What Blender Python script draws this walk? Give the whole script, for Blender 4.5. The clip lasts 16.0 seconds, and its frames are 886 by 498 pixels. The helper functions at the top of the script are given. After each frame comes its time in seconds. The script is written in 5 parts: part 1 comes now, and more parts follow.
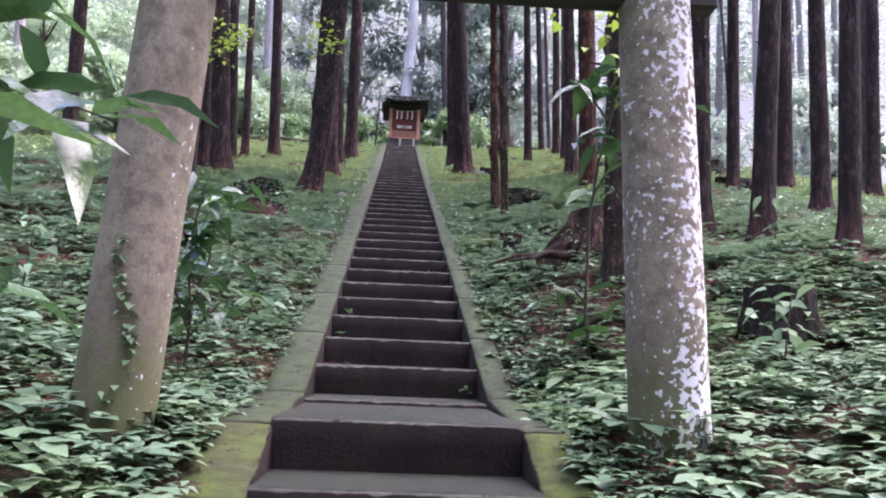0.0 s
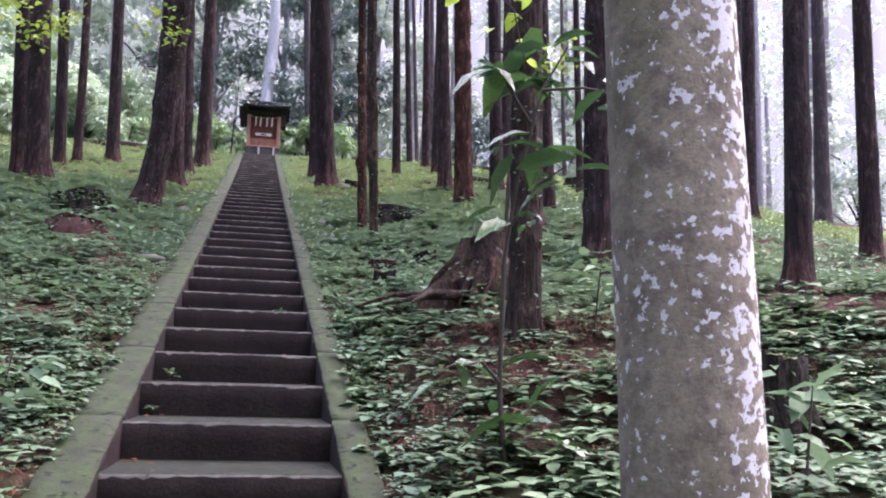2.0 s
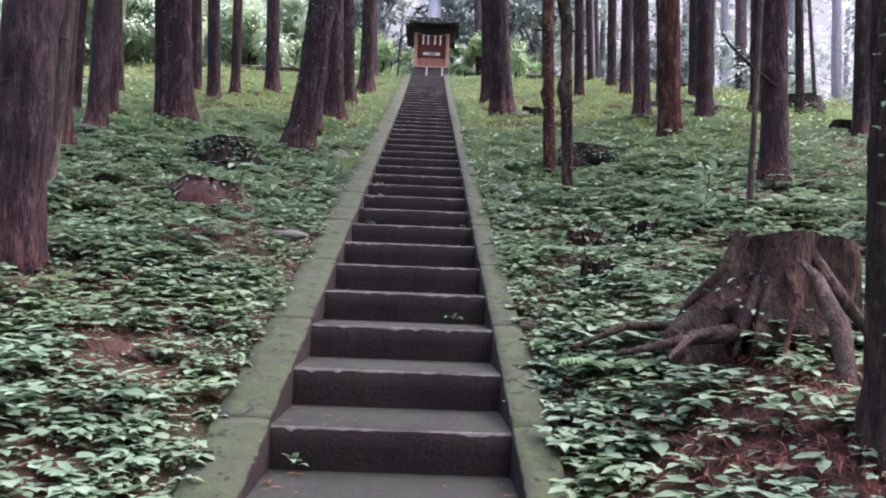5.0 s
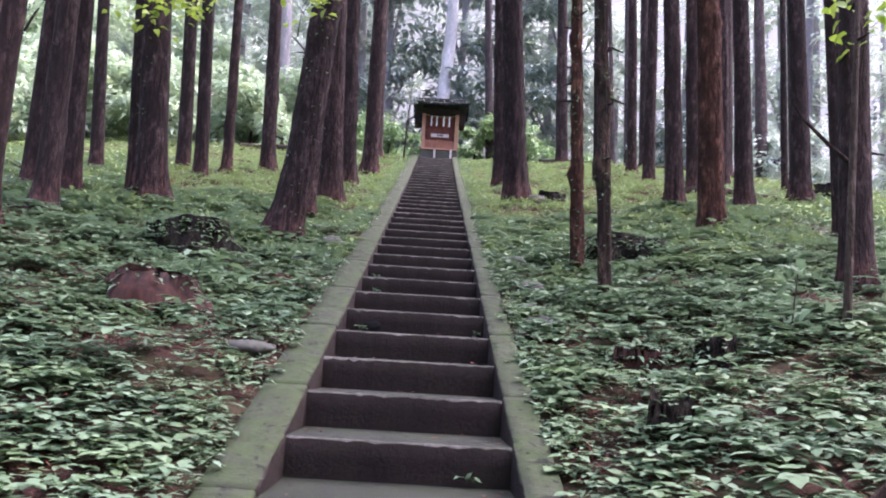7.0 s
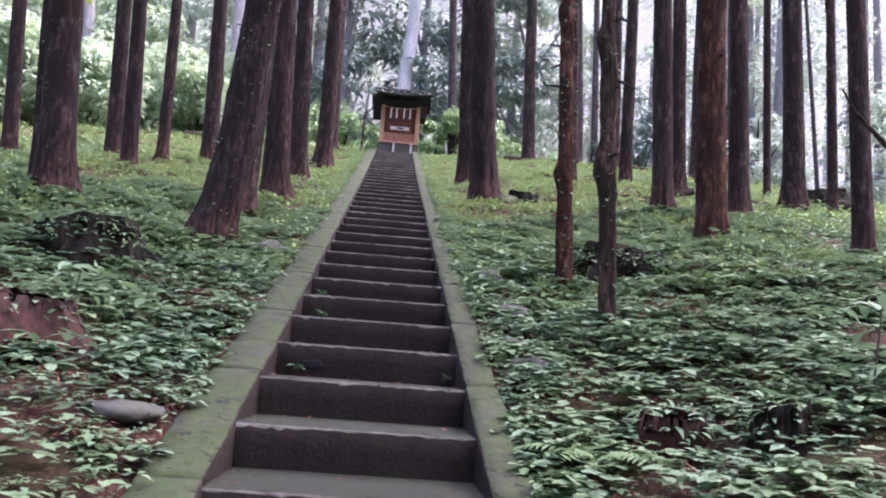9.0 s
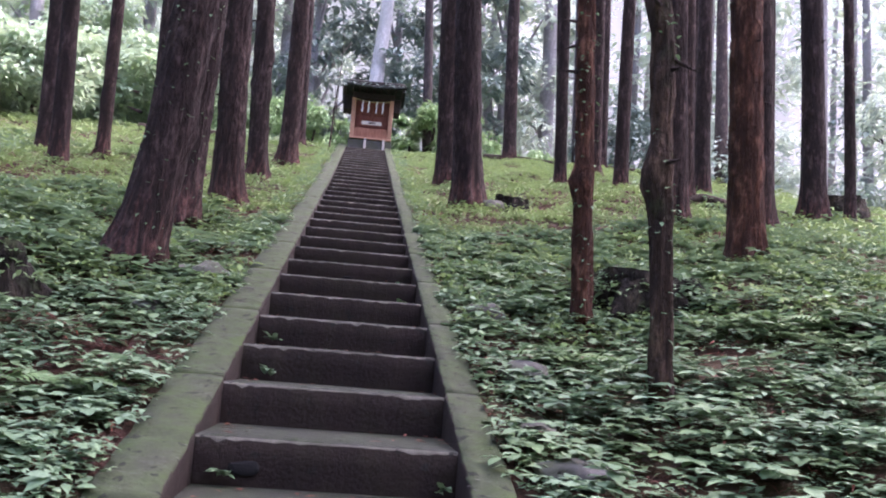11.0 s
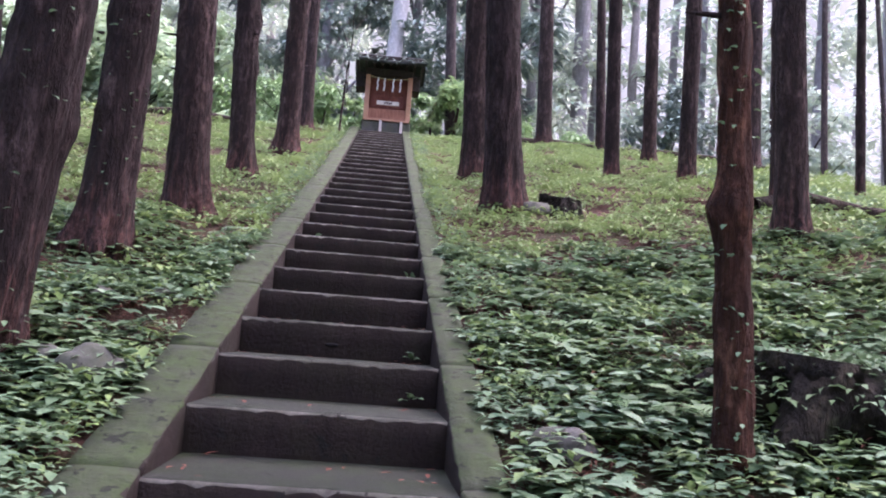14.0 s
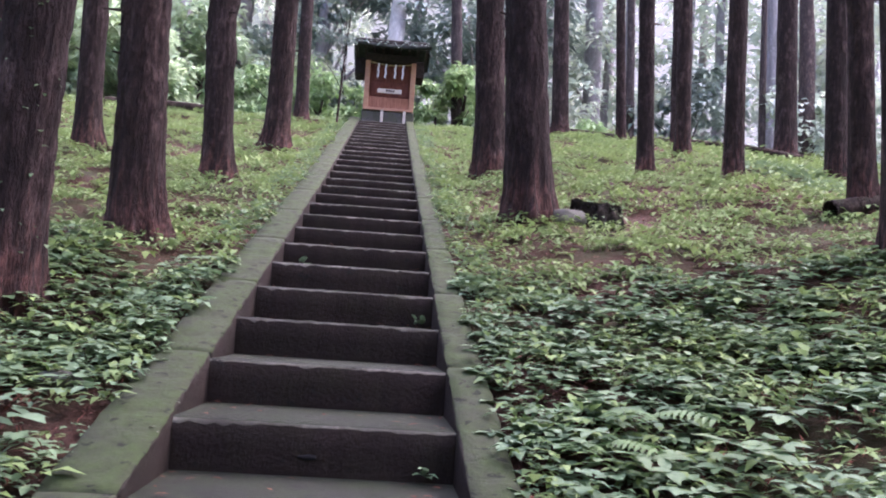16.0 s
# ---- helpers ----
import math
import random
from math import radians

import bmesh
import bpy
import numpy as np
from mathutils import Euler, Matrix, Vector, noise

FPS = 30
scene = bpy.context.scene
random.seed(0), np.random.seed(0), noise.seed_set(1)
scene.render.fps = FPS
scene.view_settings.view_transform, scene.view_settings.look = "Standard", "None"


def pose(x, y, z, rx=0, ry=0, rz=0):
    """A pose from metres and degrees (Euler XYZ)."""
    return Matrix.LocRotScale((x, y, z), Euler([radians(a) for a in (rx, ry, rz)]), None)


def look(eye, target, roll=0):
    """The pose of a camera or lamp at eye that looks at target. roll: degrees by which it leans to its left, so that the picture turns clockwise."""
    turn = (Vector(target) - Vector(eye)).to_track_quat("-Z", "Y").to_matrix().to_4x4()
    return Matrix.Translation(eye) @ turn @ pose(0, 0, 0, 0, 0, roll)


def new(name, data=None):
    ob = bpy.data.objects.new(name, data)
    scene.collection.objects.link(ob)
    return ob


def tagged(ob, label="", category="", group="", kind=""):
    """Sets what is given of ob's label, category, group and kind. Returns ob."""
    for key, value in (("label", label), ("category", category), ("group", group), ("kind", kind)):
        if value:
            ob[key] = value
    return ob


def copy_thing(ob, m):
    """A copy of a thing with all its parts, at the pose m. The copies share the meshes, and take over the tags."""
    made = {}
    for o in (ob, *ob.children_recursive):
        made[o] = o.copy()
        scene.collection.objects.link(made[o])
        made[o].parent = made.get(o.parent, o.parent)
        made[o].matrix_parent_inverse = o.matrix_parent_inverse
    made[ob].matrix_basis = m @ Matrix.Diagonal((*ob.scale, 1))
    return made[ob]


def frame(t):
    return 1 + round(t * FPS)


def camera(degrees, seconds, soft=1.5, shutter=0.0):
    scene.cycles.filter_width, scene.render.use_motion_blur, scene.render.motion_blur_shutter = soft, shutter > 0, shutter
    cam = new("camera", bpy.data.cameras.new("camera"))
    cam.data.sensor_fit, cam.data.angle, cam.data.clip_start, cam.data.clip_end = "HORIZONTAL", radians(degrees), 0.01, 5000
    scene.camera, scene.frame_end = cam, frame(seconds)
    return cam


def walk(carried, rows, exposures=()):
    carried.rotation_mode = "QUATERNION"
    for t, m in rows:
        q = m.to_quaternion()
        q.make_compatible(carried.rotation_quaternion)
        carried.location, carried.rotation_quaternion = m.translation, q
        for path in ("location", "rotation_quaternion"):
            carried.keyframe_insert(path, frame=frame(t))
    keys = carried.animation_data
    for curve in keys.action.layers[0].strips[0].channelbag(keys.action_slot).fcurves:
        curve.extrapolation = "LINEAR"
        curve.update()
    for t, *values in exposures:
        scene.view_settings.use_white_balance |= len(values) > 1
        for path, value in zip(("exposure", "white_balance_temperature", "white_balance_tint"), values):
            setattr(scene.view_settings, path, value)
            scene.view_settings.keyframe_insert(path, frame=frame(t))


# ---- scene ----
# ---------------------------------------------------------------- camera
cam = camera(51.0, 16.0, soft=2.0)
ROWS = [
    (0.0, -0.050, -5.147, 0.194, -3.30, 7.23, -2.25),
    (0.5, -0.061, -4.714, 0.280, -4.24, 7.97, -2.68),
    (1.0, -0.042, -4.284, 0.391, -6.51, 8.50, -2.27),
    (1.5, 0.016, -3.865, 0.495, -10.27, 8.73, -1.80),
    (2.0, 0.083, -3.452, 0.588, -11.69, 8.24, -1.56),
    (2.5, 0.125, -3.041, 0.701, -10.03, 7.68, -2.32),
    (3.0, 0.134, -2.646, 0.828, -7.28, 6.94, -2.87),
    (3.5, 0.125, -2.256, 0.968, -3.89, 6.01, -3.53),
    (6.0, 0.102, -0.544, 1.480, -0.84, 1.44, -2.36),
    (6.5, 0.100, -0.087, 1.541, -0.69, 4.80, -2.82),
    (7.0, 0.095, 0.362, 1.593, -1.10, 7.74, -3.36),
    (7.5, 0.105, 0.809, 1.631, -1.71, 8.50, -3.32),
    (8.0, 0.109, 1.240, 1.699, -2.49, 8.09, -3.25),
    (8.5, 0.090, 1.592, 1.795, -3.28, 7.83, -3.56),
    (9.0, 0.068, 1.878, 1.920, -3.93, 7.67, -4.15),
    (11.5, 0.045, 3.951, 2.444, -5.95, 7.50, -4.35),
    (12.0, 0.085, 4.410, 2.566, -5.70, 7.36, -4.31),
    (12.5, 0.134, 4.861, 2.682, -5.16, 7.15, -3.69),
    (13.0, 0.153, 5.238, 2.809, -5.02, 6.60, -4.05),
    (13.5, 0.175, 5.650, 2.934, -4.50, 6.32, -4.28),
    (14.0, 0.177, 6.056, 3.052, -4.45, 6.16, -4.37),
    (14.5, 0.173, 6.436, 3.168, -4.41, 5.83, -3.86),
    (15.0, 0.188, 6.840, 3.277, -4.41, 5.78, -3.98),
    (15.5, 0.186, 7.240, 3.378, -4.42, 5.62, -4.25),
    (16.0, 0.187, 7.631, 3.487, -4.11, 5.32, -3.72),
]
walk(cam, [(t, pose(x, y, z, 90 + pitch, roll, yaw)) for t, x, y, z, yaw, pitch, roll in ROWS],
     exposures=((0.0, 2.74, 5900, 38), (3.5, 2.78, 6000, 38), (6.0, 2.92, 6000, 38), (16.0, 2.88, 6000, 38)))

# ---------------------------------------------------------------- sky and sun (overcast)
world = bpy.data.worlds.new("sky")
scene.world = world
world.use_nodes = True
wn = world.node_tree
sky = wn.nodes.new("ShaderNodeTexSky")
sky.sky_type, sky.sun_disc = "NISHITA", False
sky.sun_elevation, sky.sun_rotation = radians(58), radians(60)
sky.dust_density = 4.0
wn.links.new(sky.outputs[0], wn.nodes["Background"].inputs[0])
wn.nodes["Background"].inputs[1].default_value = 0.15
sun = new("sun", bpy.data.lights.new("sun", "SUN"))
sun.data.energy, sun.data.angle, sun.data.color = 1.5, radians(95), (1.0, 0.97, 0.92)
sun.matrix_world = look((9, 3, 22), (0, 0, 0))


# ---------------------------------------------------------------- materials
class Mat:
    """A small builder for node materials."""

    def __init__(self, name, rough=0.8, spec=0.3):
        self.m = bpy.data.materials.new(name)
        self.m.use_nodes = True
        self.t = self.m.node_tree
        self.b = self.t.nodes["Principled BSDF"]
        self.b.inputs["Roughness"].default_value = rough
        self.b.inputs["Specular IOR Level"].default_value = spec

    def node(self, kind, **inputs):
        n = self.t.nodes.new(kind)
        for key, value in inputs.items():
            sock = n.inputs[key.replace("_", " ")]
            if hasattr(value, "is_output"):
                self.t.links.new(value, sock)
            else:
                sock.default_value = value
        return n

    def coords(self, sx=1, sy=1, sz=1, world=False):
        src = self.t.nodes.new("ShaderNodeNewGeometry").outputs["Position"] if world else self.t.nodes.new("ShaderNodeTexCoord").outputs["Object"]
        mp = self.t.nodes.new("ShaderNodeMapping")
        mp.inputs["Scale"].default_value = (sx, sy, sz)
        self.t.links.new(src, mp.inputs["Vector"])
        return mp.outputs[0]

    def noise(self, vec, scale, detail=4, rough=0.55):
        n = self.node("ShaderNodeTexNoise", Vector=vec, Scale=scale, Detail=detail, Roughness=rough)
        return n.outputs["Fac"]

    def ramp(self, fac, *stops):
        r = self.t.nodes.new("ShaderNodeValToRGB")
        self.t.links.new(fac, r.inputs[0])
        e = r.color_ramp.elements
        while len(e) < len(stops):
            e.new(0.5)
        for el, (p, c) in zip(e, stops):
            el.position = p
            el.color = (*c, 1) if len(c) == 3 else c
        return r.outputs[0]

    def mix(self, fac, a, b, mode="MIX"):
        n = self.t.nodes.new("ShaderNodeMix")
        n.data_type, n.blend_type = "RGBA", mode
        for i, v in ((0, fac), (6, a), (7, b)):
            if hasattr(v, "is_output"):
                self.t.links.new(v, n.inputs[i])
            elif i == 0:
                n.inputs[i].default_value = v
            else:
                n.inputs[i].default_value = (*v, 1)
        return n.outputs[2]

    def colour(self, c):
        if hasattr(c, "is_output"):
            self.t.links.new(c, self.b.inputs["Base Color"])
        else:
            self.b.inputs["Base Color"].default_value = (*c, 1)

    def rough(self, r):
        self.t.links.new(r, self.b.inputs["Roughness"])

    def bump(self, height, strength=0.5, dist=0.02):
        n = self.node("ShaderNodeBump", Height=height, Strength=strength, Distance=dist)
        self.t.links.new(n.outputs[0], self.b.inputs["Normal"])

    def island(self):
        return self.t.nodes.new("ShaderNodeNewGeometry").outputs["Random Per Island"]

    def object_random(self):
        return self.t.nodes.new("ShaderNodeObjectInfo").outputs["Random"]


def bw(v):
    return (v, v, v)


def leaf_material(name, dark, mid, light, rough=0.42, through_light=0.25, spec=0.5):
    k = Mat(name, rough, spec)
    c = k.ramp(k.island(), (0.0, dark), (0.55, mid), (1.0, light))
    n = k.noise(k.coords(world=True), 1.9, 3)
    c = k.mix(k.ramp(n, (0.42, bw(0)), (0.68, bw(0.75))), c, (mid[0] * 1.12, mid[1] * 1.06, mid[2] * 0.74))
    veins = k.noise(k.coords(world=True), 95, 3)
    c = k.mix(k.ramp(veins, (0.35, bw(0.45)), (0.6, bw(0))), c, dark)
    k.colour(c)
    v = k.noise(k.coords(world=True), 60, 2)
    k.bump(v, 0.25, 0.01)
    tr = k.node("ShaderNodeBsdfTranslucent")
    k.t.links.new(c, tr.inputs[0])
    ms = k.node("ShaderNodeMixShader", Fac=through_light)
    k.t.links.new(k.b.outputs[0], ms.inputs[1])
    k.t.links.new(tr.outputs[0], ms.inputs[2])
    k.t.links.new(ms.outputs[0], k.t.nodes["Material Output"].inputs[0])
    return k.m


def bark_material(name, dark, mid, light, moss=0.0, foot=False):
    k = Mat(name, 0.9, 0.2)
    v = k.coords(1, 1, 0.12, world=True)
    fib = k.noise(v, 26, 6, 0.65)
    flake = k.noise(k.coords(1, 1, 0.4, world=True), 24, 5, 0.7)
    big = k.noise(k.coords(1, 1, 0.35, world=True), 3.2, 3)
    c = k.ramp(fib, (0.25, dark), (0.5, mid), (0.78, light))
    c = k.mix(k.ramp(big, (0.35, bw(0)), (0.7, bw(0.7))), c, dark)
    mid_scale = k.noise(k.coords(1, 1, 0.45, world=True), 9, 4, 0.6)
    c = k.mix(k.ramp(mid_scale, (0.38, bw(0.7)), (0.58, bw(0))), c, dark)
    c = k.mix(k.ramp(mid_scale, (0.55, bw(0)), (0.66, bw(0.62))), c, light)
    tint = k.ramp(k.object_random(), (0.0, (0.75, 0.72, 0.74)), (0.5, (1, 1, 1)), (1.0, (1.25, 1.1, 1.0)))
    c = k.mix(0.9, c, tint, "MULTIPLY")
    if moss:
        g = k.noise(k.coords(world=True), 7, 5)
        c = k.mix(k.ramp(g, (0.55, bw(0)), (0.75, bw(moss))), c, (0.05, 0.07, 0.03))
    if foot:
        # red inner bark shows where the outer strips have worn off the root flare
        up = k.t.nodes.new("ShaderNodeSeparateXYZ")
        k.t.links.new(k.coords(), up.inputs[0])
        low = k.node("ShaderNodeMapRange", Value=up.outputs[2])
        low.inputs["From Min"].default_value, low.inputs["From Max"].default_value = 0.1, 0.9
        low.inputs["To Min"].default_value, low.inputs["To Max"].default_value = 0.16, -0.2
        worn = k.t.nodes.new("ShaderNodeMath")
        worn.operation = "ADD"
        k.t.links.new(low.outputs[0], worn.inputs[0])
        k.t.links.new(fib, worn.inputs[1])
        c = k.mix(k.ramp(worn.outputs[0], (0.54, bw(0)), (0.72, bw(0.6))), c, (0.16, 0.068, 0.056))
    c = k.mix(k.ramp(flake, (0.42, bw(0.75)), (0.6, bw(0))), c, dark)
    k.colour(c)
    both = k.t.nodes.new("ShaderNodeMath")
    both.operation = "ADD"
    k.t.links.new(fib, both.inputs[0])
    k.t.links.new(flake, both.inputs[1])
    k.bump(both.outputs[0], 1.0, 0.06)
    return k.m


def concrete_material(name, base, dark, moss, moss_amount, wet=0.75, pits=0.64):
    k = Mat(name, wet, 0.14)
    v = k.coords(world=True)
    a = k.noise(v, 2.2, 5, 0.65)
    b = k.noise(v, 45, 6, 0.7)
    c = k.ramp(a, (0.3, dark), (0.65, base))
    c = k.mix(k.ramp(b, (0.3, bw(0.55)), (0.6, bw(0))), c, dark)
    spots = k.noise(v, 17, 3, 0.6)
    g = k.noise(v, 4.5, 6, 0.7)
    c = k.mix(k.ramp(g, (0.5 - 0.25 * moss_amount, bw(0)), (0.78 - 0.2 * moss_amount, bw(min(1, 0.4 + moss_amount)))), c, moss)
    streak = k.noise(k.coords(1, 1, 0.12, world=True), 16, 4, 0.6)
    c = k.mix(k.ramp(streak, (0.45, bw(0)), (0.68, bw(0.55))), c, dark)
    c = k.mix(k.ramp(spots, (pits, bw(0)), (pits + 0.03, bw(0.85))), c, (0.012, 0.012, 0.010))
    k.colour(c)
    k.bump(b, 0.6, 0.015)
    return k.m


def wood_material(name, dark, light, scale=(14, 14, 1.2), rough=0.75):
    k = Mat(name, rough, 0.25)
    f = k.noise(k.coords(*scale), 3.0, 5, 0.6)
    s = k.noise(k.coords(), 5, 4)
    c = k.ramp(f, (0.3, dark), (0.7, light))
    c = k.mix(k.ramp(s, (0.45, bw(0)), (0.8, bw(0.5))), c, dark)
    k.colour(c)
    k.bump(f, 0.4, 0.005)
    return k.m


def plain_material(name, colour, var=0.25, rough=0.7, scale=30.0):
    k = Mat(name, rough, 0.3)
    n = k.noise(k.coords(world=True), scale, 4)
    k.colour(k.ramp(n, (0.3, tuple(c * (1 - var) for c in colour)), (0.7, tuple(min(1, c * (1 + var)) for c in colour))))
    k.bump(n, 0.3, 0.01)
    return k.m


M_BARK = bark_material("cedar_bark", (0.017, 0.0108, 0.0102), (0.060, 0.038, 0.036), (0.140, 0.098, 0.092), foot=True)
M_BARK_RED = bark_material("stripped_red_bark", (0.026, 0.011, 0.007), (0.13, 0.050, 0.030), (0.29, 0.145, 0.095))
M_BARK_MOSS = bark_material("mossy_bark", (0.018, 0.012, 0.009), (0.065, 0.043, 0.032), (0.14, 0.10, 0.075), 0.7)
M_STUMP = bark_material("dark_mossy_stump", (0.010, 0.008, 0.006), (0.034, 0.027, 0.018), (0.072, 0.060, 0.040), 0.9)
M_ROOTWOOD = bark_material("mossy_root_wood", (0.022, 0.014, 0.010), (0.085, 0.056, 0.036), (0.17, 0.125, 0.085), 0.8)
# Bark for the crest, greyed to paint in some distance haze.
M_BARK_HAZE_GREY = bark_material("haze_greyed_bark", (0.045, 0.036, 0.036), (0.105, 0.085, 0.083), (0.19, 0.16, 0.155))
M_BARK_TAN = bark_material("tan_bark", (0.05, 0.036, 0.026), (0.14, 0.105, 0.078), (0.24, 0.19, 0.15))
# Bark for trunks far back, paled further for the same haze.
M_BARK_HAZE_PALE = bark_material("haze_paled_bark", (0.24, 0.23, 0.235), (0.36, 0.35, 0.36), (0.50, 0.49, 0.50))
M_BARK_WHITE = bark_material("white_bark", (0.40, 0.40, 0.40), (0.62, 0.62, 0.62), (0.80, 0.80, 0.80))
M_STEM = plain_material("green_brown_stem", (0.045, 0.035, 0.025))
M_LEAF_BIG = leaf_material("glossy_leaf", (0.020, 0.050, 0.020), (0.036, 0.088, 0.028), (0.080, 0.165, 0.04), 0.24, 0.25, 0.6)
M_LEAF_COVER = leaf_material("undergrowth_leaf", (0.090, 0.155, 0.082), (0.138, 0.218, 0.122), (0.185, 0.275, 0.165), 0.6, 0.30, 0.2)
M_LEAF_FERN = leaf_material("fern_leaf", (0.06, 0.12, 0.04), (0.10, 0.18, 0.07), (0.15, 0.24, 0.105), 0.6, 0.3, 0.25)
M_LEAF_GRASS = leaf_material("low_grass_leaf", (0.13, 0.20, 0.075), (0.175, 0.26, 0.105), (0.22, 0.31, 0.135), 0.7, 0.3, 0.15)
M_LEAF_DARK = leaf_material("evergreen_leaf", (0.095, 0.140, 0.125), (0.165, 0.23, 0.21), (0.29, 0.37, 0.34), 0.5, 0.3)
M_LEAF_LIGHT = leaf_material("light_green_leaf", (0.12, 0.22, 0.09), (0.24, 0.37, 0.18), (0.42, 0.55, 0.34), 0.45, 0.35)
# Two leaf colours for far growth, paled to paint in distance haze.
M_LEAF_FAR_HAZE = leaf_material("haze_paled_distant_leaf", (0.34, 0.42, 0.36), (0.44, 0.53, 0.45), (0.55, 0.63, 0.55), 0.6, 0.4)
M_LEAF_HILL_HAZE = leaf_material("haze_paled_hillside_leaf", (0.27, 0.37, 0.24), (0.36, 0.47, 0.32), (0.46, 0.57, 0.41), 0.6, 0.4)
M_LEAF_YELLOW = leaf_material("yellow_green_leaf", (0.16, 0.26, 0.03), (0.25, 0.36, 0.05), (0.38, 0.48, 0.09), 0.5, 0.45)
M_LEAF_CEDAR = leaf_material("cedar_needles", (0.02, 0.045, 0.02), (0.035, 0.07, 0.03), (0.06, 0.10, 0.04), 0.6, 0.2)
M_LITTER = leaf_material("fallen_needles", (0.05, 0.018, 0.012), (0.125, 0.042, 0.028), (0.20, 0.083, 0.058), 0.8, 0.0, 0.15)
# Risers are dark brown, treads slightly paler and greener.
M_STEP = concrete_material("dark_brown_step_concrete", (0.0250, 0.0172, 0.0143), (0.0110, 0.0077, 0.0067), (0.019, 0.0175, 0.010), 0.3, 0.8)
M_TREAD = concrete_material("grey_green_tread_concrete", (0.031, 0.033, 0.026), (0.0125, 0.0130, 0.0105), (0.019, 0.027, 0.012), 0.6, 0.85)
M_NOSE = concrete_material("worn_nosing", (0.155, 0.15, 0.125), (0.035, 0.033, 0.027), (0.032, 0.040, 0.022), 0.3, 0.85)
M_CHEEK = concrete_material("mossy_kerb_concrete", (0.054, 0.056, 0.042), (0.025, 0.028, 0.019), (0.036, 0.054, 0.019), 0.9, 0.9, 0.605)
M_MOSS = concrete_material("thick_moss", (0.06, 0.066, 0.026), (0.03, 0.032, 0.018), (0.06, 0.082, 0.016), 0.6, 0.95)
M_STONE = concrete_material("grey_field_stone", (0.140, 0.137, 0.130), (0.06, 0.058, 0.054), (0.07, 0.082, 0.042), 0.45, 0.9)
M_SOIL = plain_material("red_brown_soil", (0.024, 0.012, 0.009), 0.5, 0.95, 22)


def ground_material():
    k = Mat("forest_floor", 0.95, 0.15)
    v = k.coords(world=True)
    n = k.noise(v, 1.1, 5, 0.6)
    f = k.noise(v, 38, 6, 0.7)
    c = k.ramp(f, (0.25, (0.016, 0.009, 0.007)), (0.5, (0.055, 0.026, 0.019)), (0.75, (0.12, 0.060, 0.043)))
    c = k.mix(k.ramp(n, (0.42, bw(0)), (0.62, bw(0.7))), c, (0.038, 0.052, 0.020))
    k.colour(c)
    k.bump(f, 0.8, 0.04)
    return k.m


def pillar_material(name, lichen):
    """Old concrete with brown and green stains; white lichen specks gather on its +x side."""
    k = Mat(name, 0.85, 0.25)
    v = k.coords()
    a = k.noise(v, 3.5, 5, 0.6)
    fine = k.noise(v, 70, 5, 0.7)
    mid = k.noise(v, 14, 5, 0.65)
    c = k.ramp(a, (0.3, (0.165, 0.138, 0.095)), (0.7, (0.27, 0.235, 0.170)))
    c = k.mix(k.ramp(mid, (0.35, bw(0.6)), (0.55, bw(0))), c, (0.075, 0.06, 0.05))
    c = k.mix(k.ramp(fine, (0.3, bw(0.5)), (0.6, bw(0))), c, (0.06, 0.05, 0.042))
    g = k.noise(k.coords(1, 1, 0.4), 3.4, 4, 0.6)
    c = k.mix(k.ramp(g, (0.48, bw(0)), (0.7, bw(0.7))), c, (0.085, 0.092, 0.042))
    xyz = k.t.nodes.new("ShaderNodeSeparateXYZ")
    k.t.links.new(v, xyz.inputs[0])
    foot = k.node("ShaderNodeMapRange", Value=xyz.outputs[2])
    foot.inputs["From Min"].default_value, foot.inputs["From Max"].default_value = 0.0, 0.5
    foot.inputs["To Min"].default_value, foot.inputs["To Max"].default_value = 0.3, -0.1
    mossy = k.t.nodes.new("ShaderNodeMath")
    mossy.operation = "ADD"
    k.t.links.new(foot.outputs[0], mossy.inputs[0])
    k.t.links.new(mid, mossy.inputs[1])
    c = k.mix(k.ramp(mossy.outputs[0], (0.5, bw(0)), (0.75, bw(0.8))), c, (0.075, 0.085, 0.03))
    specks = k.noise(v, 34, 4, 0.6)
    patch = k.noise(k.coords(1, 1, 0.5), 5, 3)
    side = k.node("ShaderNodeMapRange", Value=xyz.outputs[0])
    side.inputs["From Min"].default_value, side.inputs["From Max"].default_value = -0.15, 0.17
    side.inputs["To Min"].default_value, side.inputs["To Max"].default_value = -0.10, 0.105
    add = k.t.nodes.new("ShaderNodeMath")
    add.operation = "ADD"
    k.t.links.new(specks, add.inputs[0])
    k.t.links.new(side.outputs[0], add.inputs[1])
    more = k.t.nodes.new("ShaderNodeMath")
    more.operation = "MULTIPLY_ADD"
    k.t.links.new(patch, more.inputs[0])
    more.inputs[1].default_value = 0.45
    k.t.links.new(add.outputs[0], more.inputs[2])
    c = k.mix(k.ramp(more.outputs[0], (0.86 - lichen, bw(0)), (0.89 - lichen, bw(0.92))), c, (0.52, 0.52, 0.52))
    k.colour(c)
    k.bump(fine, 0.4, 0.008)
    return k.m


